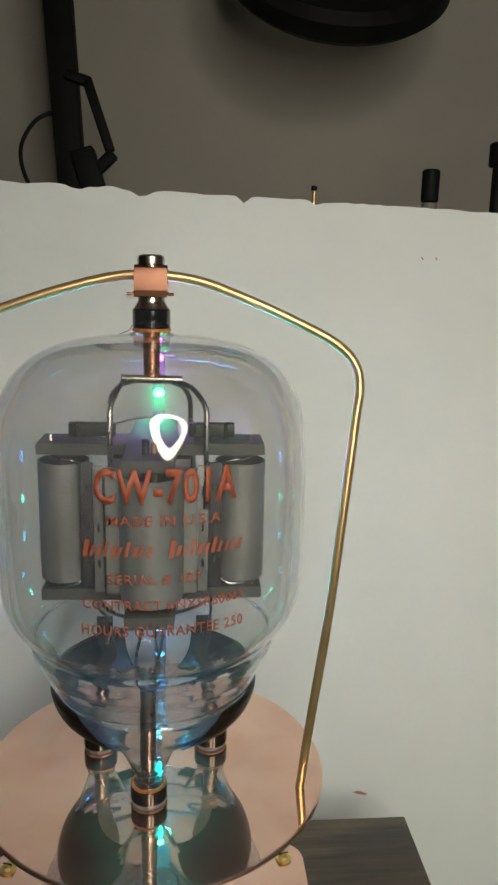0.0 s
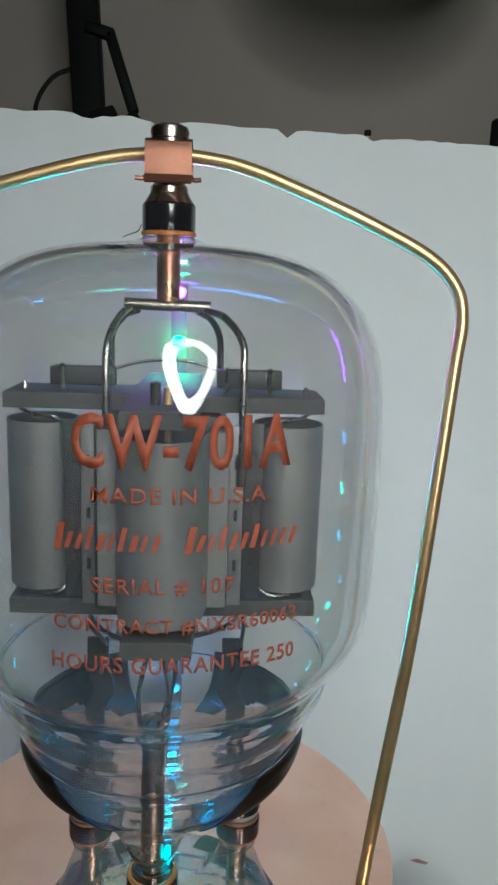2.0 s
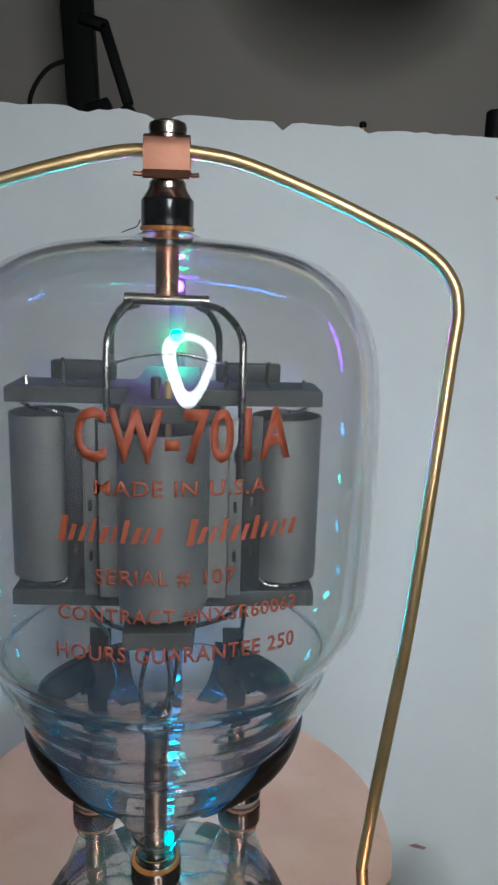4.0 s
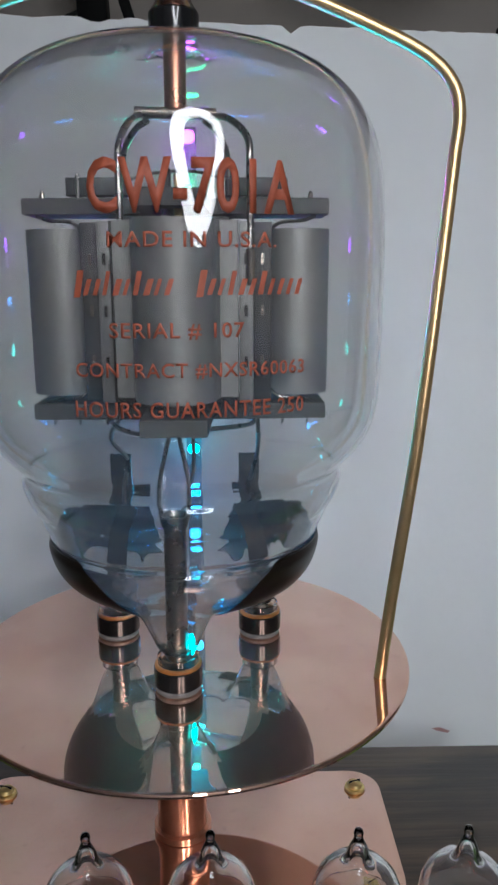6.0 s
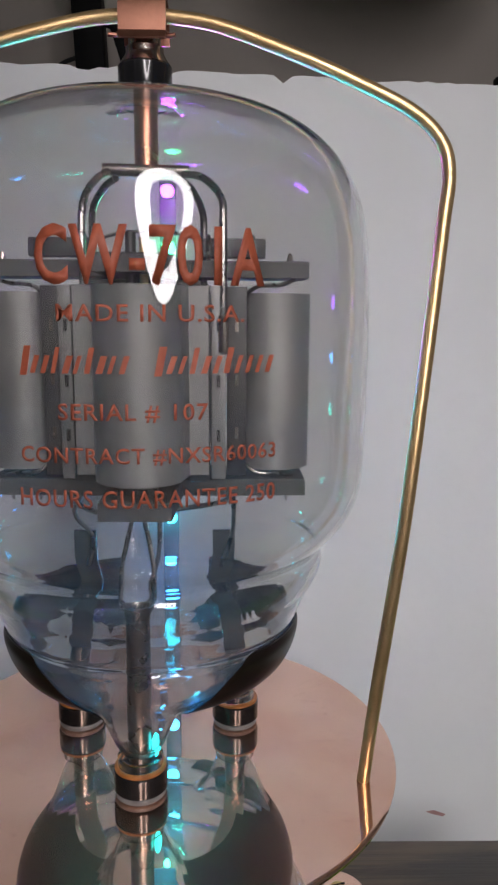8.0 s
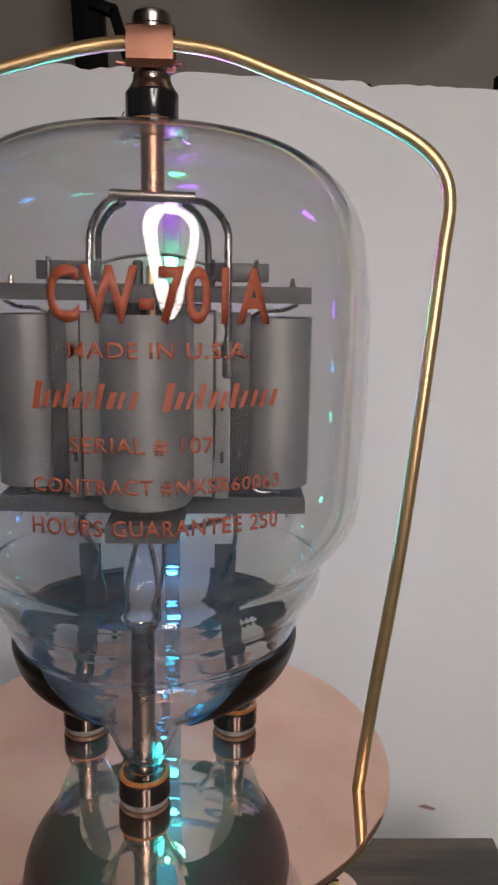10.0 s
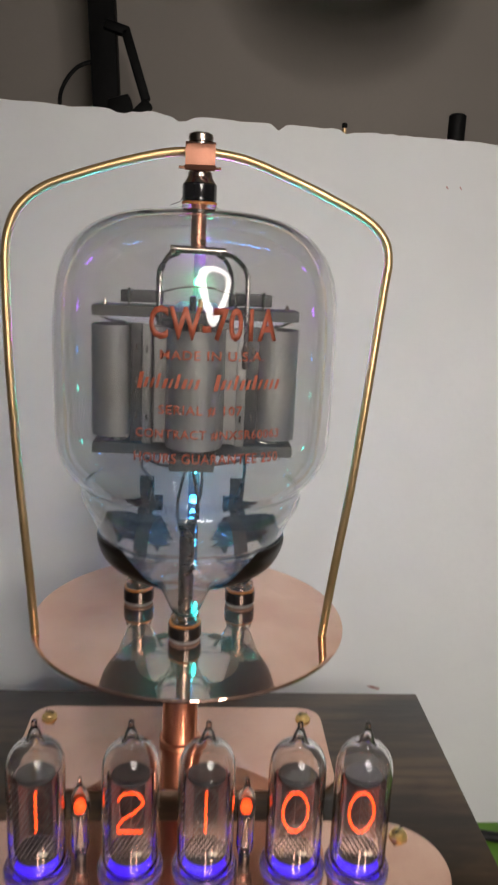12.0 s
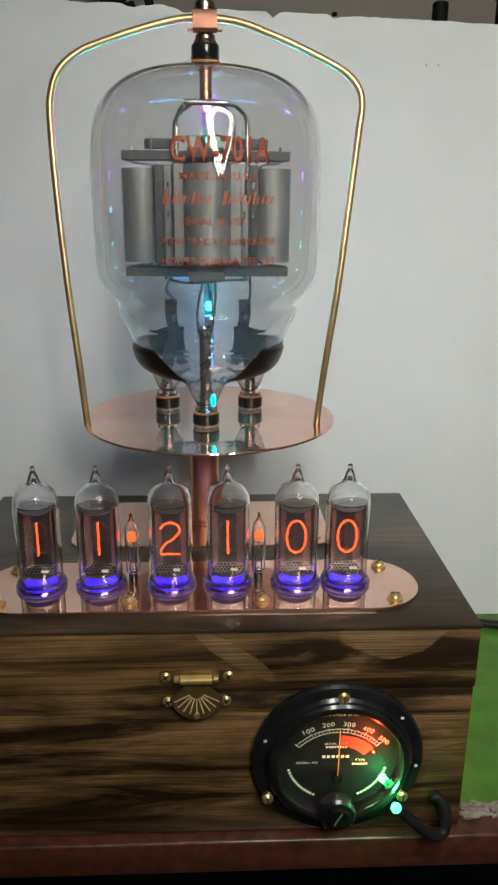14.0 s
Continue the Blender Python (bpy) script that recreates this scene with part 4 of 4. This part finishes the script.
# ---- panel meter ----
def panel_meter():
    mx, mz = 0.0555, 0.0403
    m = thing("panel_meter", (mx, 0.0, mz), "round black panel ammeter with lit dial on the box front", "meter")
    T = pose(mx, 0, mz, 90, 0, 0)       # local z points out of the box towards the front

    def put(name, bm, mat, label="", parent=None, smooth=True):
        bmesh.ops.transform(bm, matrix=T, verts=bm.verts)
        bmesh.ops.recalc_face_normals(bm, faces=bm.faces)
        ob = part(name, bm, mat, parent or m, label, smooth)
        return ob
    put("flange", revolve([(0.0265, 0.0012), (0.0335, 0.0012), (0.0346, 0.0022), (0.0347, 0.0040), (0.0338, 0.0052), (0.0300, 0.0058), (0.0288, 0.0070), (0.0286, 0.0082), (0.0276, 0.0092), (0.0258, 0.0094), (0.0248, 0.0088), (0.0244, 0.0066), (0.0244, 0.0012)], 0, 0, 96, closed=True), M["black"], "glossy black moulded bezel")
    put("dial", cyl(0, 0, 0.0246, 0.0014, 0.0030, 64, 0.0002), M["dial"], "black dial face")
    gl = put("window", revolve([(0, 0.0084), (0.0246, 0.0076), (0.0246, 0.0082), (0, 0.0090)], 0, 0, 64), M["nixie_glass"], "clear window")
    gl.visible_shadow = False
    put("zero_adjuster_boss", revolve([(0.0076, 0.0050), (0.0076, 0.0098), (0.0066, 0.0108), (0.0050, 0.0110), (0, 0.0110)], 0, -0.0232, 40), M["black"], "black boss below the dial")
    put("zero_adjuster", revolve([(0.0046, 0.0108), (0.0046, 0.0116), (0.0040, 0.0120), (0, 0.0120)], 0, -0.0232, 32), M["black_matt"])
    bb = block(-0.0032, 0.0032, -0.0003, 0.0003, 0.0119, 0.0123)
    bmesh.ops.transform(bb, matrix=pose(0, -0.0232, 0, 0, 0, 62), verts=bb.verts)
    put("adjuster_slot", bb, M["frost"], "pale screwdriver slot")
    cy = -0.0090                          # pivot of the needle on the dial
    R0 = 0.0225

    def arc_at(f, r):
        a = radians(48 - 96 * f)
        return Vector((-r * math.sin(a), cy + r * math.cos(a), 0))
    for r in (R0, R0 - 0.0016):
        put("scale_arc", tube([arc_at(i / 40, r) + Vector((0, 0, 0.0031)) for i in range(41)], 0.00010, 5), M["dial_white"])
    bm = bmesh.new()
    for i in range(51):
        f = i / 50
        big = i % 10 == 0
        if i % 2 and not big:
            continue
        a, b = arc_at(f, R0 - 0.0016), arc_at(f, R0 + (0.0010 if big else 0.0))
        tube([a + Vector((0, 0, 0.0031)), b + Vector((0, 0, 0.0031))], 0.00014 if big else 0.00009, 4, bm)
    put("scale_ticks", bm, M["dial_white"], "cream scale ticks")
    for f, txt in ((0.2, "100"), (0.4, "200"), (0.6, "300"), (0.8, "400"), (1.0, "500")):
        bm = words(txt, 0.0048, 0.0020, 1.05)
        c = arc_at(f, R0 + 0.0024)
        bmesh.ops.transform(bm, matrix=Matrix.Translation((c.x, c.y, 0.0031)) @ pose(0, 0, 0, 0, 0, (48 - 96 * f) * 0.8) @ Matrix.Translation((-0.0024, -0.0010, 0)), verts=bm.verts)
        put("scale_number", bm, M["dial_white"], "cream number " + txt, None, False)
    for txt, x, y, w, h in (("AMPERES D.C.", -0.0072, 0.0196, 0.0150, 0.0016), ("U.S.N. TYPE", -0.0052, 0.0060, 0.0092, 0.0011), ("MODEL 506", -0.0165, -0.0030, 0.0086, 0.0010), ("TYPE", 0.0072, -0.0022, 0.0042, 0.0010)):
        bm = words(txt, w, h, 1.1)
        bmesh.ops.translate(bm, verts=bm.verts, vec=(x, y, 0.0031))
        put("dial_words", bm, M["dial_white"], "small cream printed words", None, False)
    for y, h, spans in ((0.0044, 0.0010, [(-0.0048 + 0.0011 * i, -0.0040 + 0.0011 * i) for i in range(8)]), (-0.0004, 0.0013, [(-0.0062 + 0.0019 * i, -0.0049 + 0.0019 * i) for i in range(6)]), (-0.0040, 0.0009, [(0.0060 + 0.0011 * i, 0.0068 + 0.0011 * i) for i in range(6)])):
        bm = bars(spans, y, y + h)
        bmesh.ops.translate(bm, verts=bm.verts, vec=(0, 0, 0.0031))
        put("dial_mark", bm, M["dial_white"], "unreadable small print", None, False)
    for s, a0 in ((-1, 218), (1, 322)):
        bm = bmesh.new()
        for i in range(12):
            a = radians(a0 + s * (i - 6) * 4.2)
            c, d = Vector((0.0205 * math.cos(a), 0.0205 * math.sin(a), 0.0031)), Vector((-math.sin(a), math.cos(a), 0))
            e = Vector((math.cos(a), math.sin(a), 0)) * 0.0005
            bm.faces.new([bm.verts.new(p) for p in (c - d * 0.0005 - e, c + d * 0.0005 - e, c + d * 0.0005 + e, c - d * 0.0005 + e)])
        put("curved_print", bm, M["dial_white"], "unreadable curved small print", None, False)
    # the red led's glow on the dial, painted as a flat arc
    bm = bmesh.new()
    pts = [(arc_at(0.54 + 0.46 * i / 16, R0 - 0.0082), arc_at(0.54 + 0.46 * i / 16, R0 - 0.0030)) for i in range(17)]
    vs = [(bm.verts.new(a + Vector((0, 0, 0.0031))), bm.verts.new(b + Vector((0, 0, 0.0031)))) for a, b in pts]
    for a, b in zip(vs, vs[1:]):
        bm.faces.new((a[0], b[0], b[1], a[1]))
    put("red_glow_arc", bm, M["dial_red_glow"], "red led glow painted as an arc on the dial", None, False)
    tip = arc_at(0.505, R0 + 0.0012)
    put("needle", tube([Vector((0, cy, 0.0056)), tip + Vector((0, 0, 0.0056))], 0.00022, 6), M["needle"], "thin orange needle")
    put("needle_hub", cyl(0, cy, 0.0020, 0.0032, 0.0062, 20), M["black"])
    for x, y in ((0.0010, 0.0298), (-0.0282, -0.0175), (0.0270, -0.0180)):
        bm = revolve([(0.0024, 0), (0.0024, 0.0006), (0.0016, 0.0016), (0, 0.0019)], x, y, 20)
        bmesh.ops.translate(bm, verts=bm.verts, vec=(0, 0, 0.0056))
        sc = put("screw", bm, M["brass_bright"], "brass mounting screw")
        put("slot", block(x - 0.0002, x + 0.0002, y - 0.0018, y + 0.0018, 0.0072, 0.0077), M["black_matt"], "", sc)
    for x, y in ((-0.0295, 0.0105), (0.0245, 0.0200), (0.0315, -0.0030), (-0.0035, -0.0325)):
        bm = block(x - 0.0006, x + 0.0006, y - 0.0005, y + 0.0005, 0.0057, 0.0060)
        put("pale_fleck", bm, M["dial_white"], "small pale fleck on the bezel")


panel_meter()


# ---- lit wand beside the meter ----
def led_wand():
    w = thing("led_wand", (0.09, -0.010, 0.004), "green-lit led on a bent black sheathed cable beside the meter", "led cable")
    pts = [(0.0785, -0.0145, 0.0240), (0.0830, -0.0140, 0.0195), (0.0885, -0.0135, 0.0135), (0.0935, -0.0125, 0.0085), (0.0985, -0.0110, 0.0070), (0.1010, -0.0085, 0.0110), (0.1005, -0.0060, 0.0165), (0.0980, -0.0040, 0.0195), (0.0960, -0.0030, 0.0192)]
    part("sheath", tube(smooth_path(pts, 8), 0.0022, 14), M["cable"], w, "black heat-shrink sheath")
    bm = bmesh.new()
    bmesh.ops.create_uvsphere(bm, u_segments=16, v_segments=10, radius=0.0021, matrix=Matrix.Translation((0.0779, -0.0146, 0.0247)))
    part("led_tip", bm, M["led_tip"], w, "bright green led tip")


led_wand()
lamp("led_wand_light", (0.0755, -0.0150, 0.0270), (0.12, 1.0, 0.30), 0.024, 0.002)
lamp("meter_light", (0.0690, -0.0075, 0.0460), (1.0, 0.05, 0.015), 0.020, 0.0006)


# ---- cable and splinters on the bench ----
c = thing("power_cable", (0.2, 0.155, 0), "black power cable lying on the bench behind the box", "cable")
part("sheath", tube(smooth_path([(0.100, 0.146, 0.0026), (0.125, 0.160, 0.0026), (0.155, 0.1605, 0.0026), (0.185, 0.154, 0.0026), (0.225, 0.150, 0.0026), (0.30, 0.160, 0.0026)], 8), 0.0026, 12), M["cable"], c)


def splinters():
    rnd = random.Random(2)
    bm = bmesh.new()
    for i in range(90):
        x = 0.112 + 0.05 * rnd.random()
        y = 0.004 + 0.008 * rnd.random()
        l, w, h = 0.0014 + 0.004 * rnd.random(), 0.0005 + 0.001 * rnd.random(), 0.0004 + 0.0012 * rnd.random()
        m = pose(x, y, h * 0.8, rnd.uniform(-8, 8), rnd.uniform(-8, 8), rnd.uniform(-35, 35)) @ Matrix.Diagonal((l, w, h, 1))
        bmesh.ops.create_icosphere(bm, subdivisions=1, radius=1.0, matrix=m)
    for v in bm.verts:
        v.co += 0.0003 * Vector((noise.noise(v.co * 900), noise.noise(v.co * 900 + Vector((5, 0, 0))), abs(noise.noise(v.co * 900 + Vector((0, 5, 0))))))
        v.co.z = max(v.co.z, 0.0001)
    tagged(linked("wood_splinters", bm, M["chip"], False), "grey chipped wood splinters along the bench edge", "splinters", "", "stuff")


splinters()


# ---- behind the board ----
def lamp_stand():
    s = thing("magnifier_lamp", (-0.085, 0.57, 0), "black articulated magnifier lamp standing behind the board", "lamp")
    part("base", block(-0.15, -0.03, 0.52, 0.62, 0.0, 0.018, 0.004), M["black_matt"], s)

    def bar(name, a, b, w, d):
        a, b = Vector(a), Vector(b)
        u = (b - a).normalized()
        side = u.cross(Vector((0, 1, 0))).normalized() * w
        dep = u.cross(side).normalized() * d
        bm = bmesh.new()
        lo = [bm.verts.new(a + i * side + j * dep) for i, j in ((-1, -1), (1, -1), (1, 1), (-1, 1))]
        hi = [bm.verts.new(b + i * side + j * dep) for i, j in ((-1, -1), (1, -1), (1, 1), (-1, 1))]
        for i in range(4):
            bm.faces.new((lo[i], lo[(i + 1) % 4], hi[(i + 1) % 4], hi[i]))
        bm.faces.new(lo[::-1])
        bm.faces.new(hi)
        bmesh.ops.recalc_face_normals(bm, faces=bm.faces)
        bmesh.ops.bevel(bm, geom=list(bm.edges), offset=0.002, segments=2, affect="EDGES", profile=0.5)
        part(name, bm, M["black_matt"], s)
    bar("column", (-0.068, 0.57, 0.016), (-0.098, 0.57, 0.60), 0.0118, 0.010)
    bar("column_fork", (-0.066, 0.565, 0.39), (-0.078, 0.565, 0.43), 0.010, 0.012)
    bar("brace", (-0.072, 0.56, 0.486), (-0.053, 0.56, 0.428), 0.0042, 0.006)
    bar("brace_top", (-0.090, 0.56, 0.489), (-0.068, 0.56, 0.483), 0.0042, 0.006)
    bar("brace_foot", (-0.050, 0.56, 0.427), (-0.066, 0.56, 0.412), 0.0050, 0.006)
    bar("upper_arm", (-0.098, 0.57, 0.60), (0.138, 0.585, 0.70), 0.010, 0.009)
    part("flex_cable", tube(smooth_path([(-0.096, 0.566, 0.462), (-0.116, 0.562, 0.452), (-0.129, 0.560, 0.430), (-0.126, 0.560, 0.405), (-0.110, 0.560, 0.380), (-0.09, 0.56, 0.36)], 6), 0.0018, 8), M["cable"], s)
    T = pose(0.138, 0.55, 0.578, 48, 0, 0) @ Matrix.Scale(0.84, 4)
    bm = revolve([(0.062, -0.012), (0.062, 0.010), (0.070, 0.018), (0.105, 0.018), (0.114, 0.010), (0.115, -0.006), (0.108, -0.013)], 0, 0, 72, closed=True)
    bmesh.ops.transform(bm, matrix=T, verts=bm.verts)
    part("head", bm, M["black_matt"], s, "round black lamp head")
    bm = revolve([(0, -0.003), (0.0622, -0.001), (0.0622, 0.001), (0, 0.003)], 0, 0, 48)
    bmesh.ops.transform(bm, matrix=T, verts=bm.verts)
    part("lens", bm, M["nixie_glass"], s, "clear magnifier lens")
    bar("head_arm", (0.138, 0.585, 0.70), (0.138, 0.575, 0.655), 0.008, 0.008)


lamp_stand()


def upright(name, x, y, parts, label, category):
    s = thing(name, (x, y, 0), label, category)
    for pn, r, z0, z1, mat in parts:
        part(pn, cyl(x, y, r, z0, z1, 24, min(0.0012, r * 0.3)), M[mat], s)


upright("black_marker", 0.182, 0.398, [("barrel", 0.0055, 0.0, 0.3785, "frost"), ("cap", 0.0061, 0.3785, 0.4005, "black_matt")], "slim rod with a black cap standing behind the board", "rod")
upright("brass_rod", 0.0935, 0.352, [("rod", 0.0014, 0.0, 0.3795, "brass"), ("tip", 0.0019, 0.3795, 0.3825, "black_matt")], "thin brass rod with dark tip standing behind the board", "rod")
upright("dark_rod", 0.232, 0.402, [("rod", 0.0050, 0.0, 0.404, "black_matt"), ("tip", 0.0080, 0.404, 0.420, "black_matt")], "dark rod with a knob standing behind the board", "rod")


# ---- ring lamp that lights the scene ----
def ring_lamp():
    at = Vector((0.118, -0.305, 0.440))
    r = thing("ring_lamp", (0.118, -0.305, 0.0), "white oval loop lamp hanging in front above the clock", "lamp")
    T = look(at, (0.31, AY, 0.33))

    def loop(w0, h0, w1, h1, d0, d1):
        """An oval band, narrower towards its foot, between two ovals of half width and half height."""
        bm = bmesh.new()
        rings = []
        for w, h, d in ((w0, h0, d0), (w1, h1, d0), (w1, h1, d1), (w0, h0, d1)):
            rings.append([bm.verts.new((w * math.sin(a) * (1 + 0.28 * math.cos(a)), h * math.cos(a), d)) for a in [2 * math.pi * i / 72 for i in range(72)]])
        for a, b in zip(rings, rings[1:] + rings[:1]):
            for i in range(72):
                bm.faces.new((a[i], a[(i + 1) % 72], b[(i + 1) % 72], b[i]))
        bmesh.ops.recalc_face_normals(bm, faces=bm.faces)
        bmesh.ops.transform(bm, matrix=T, verts=bm.verts)
        return bm
    part("light_ring", loop(0.072, 0.112, 0.120, 0.160, -0.002, 0.0), M["ring"], r, "glowing white loop")
    part("housing", loop(0.067, 0.106, 0.125, 0.166, 0.001, 0.016), M["black_matt"], r, "dark oval housing")
    part("cord", tube([T @ Vector((0, 0.14, 0.014)), (0.118, -0.305, 1.75)], 0.003, 8), M["cable"], r)


ring_lamp()
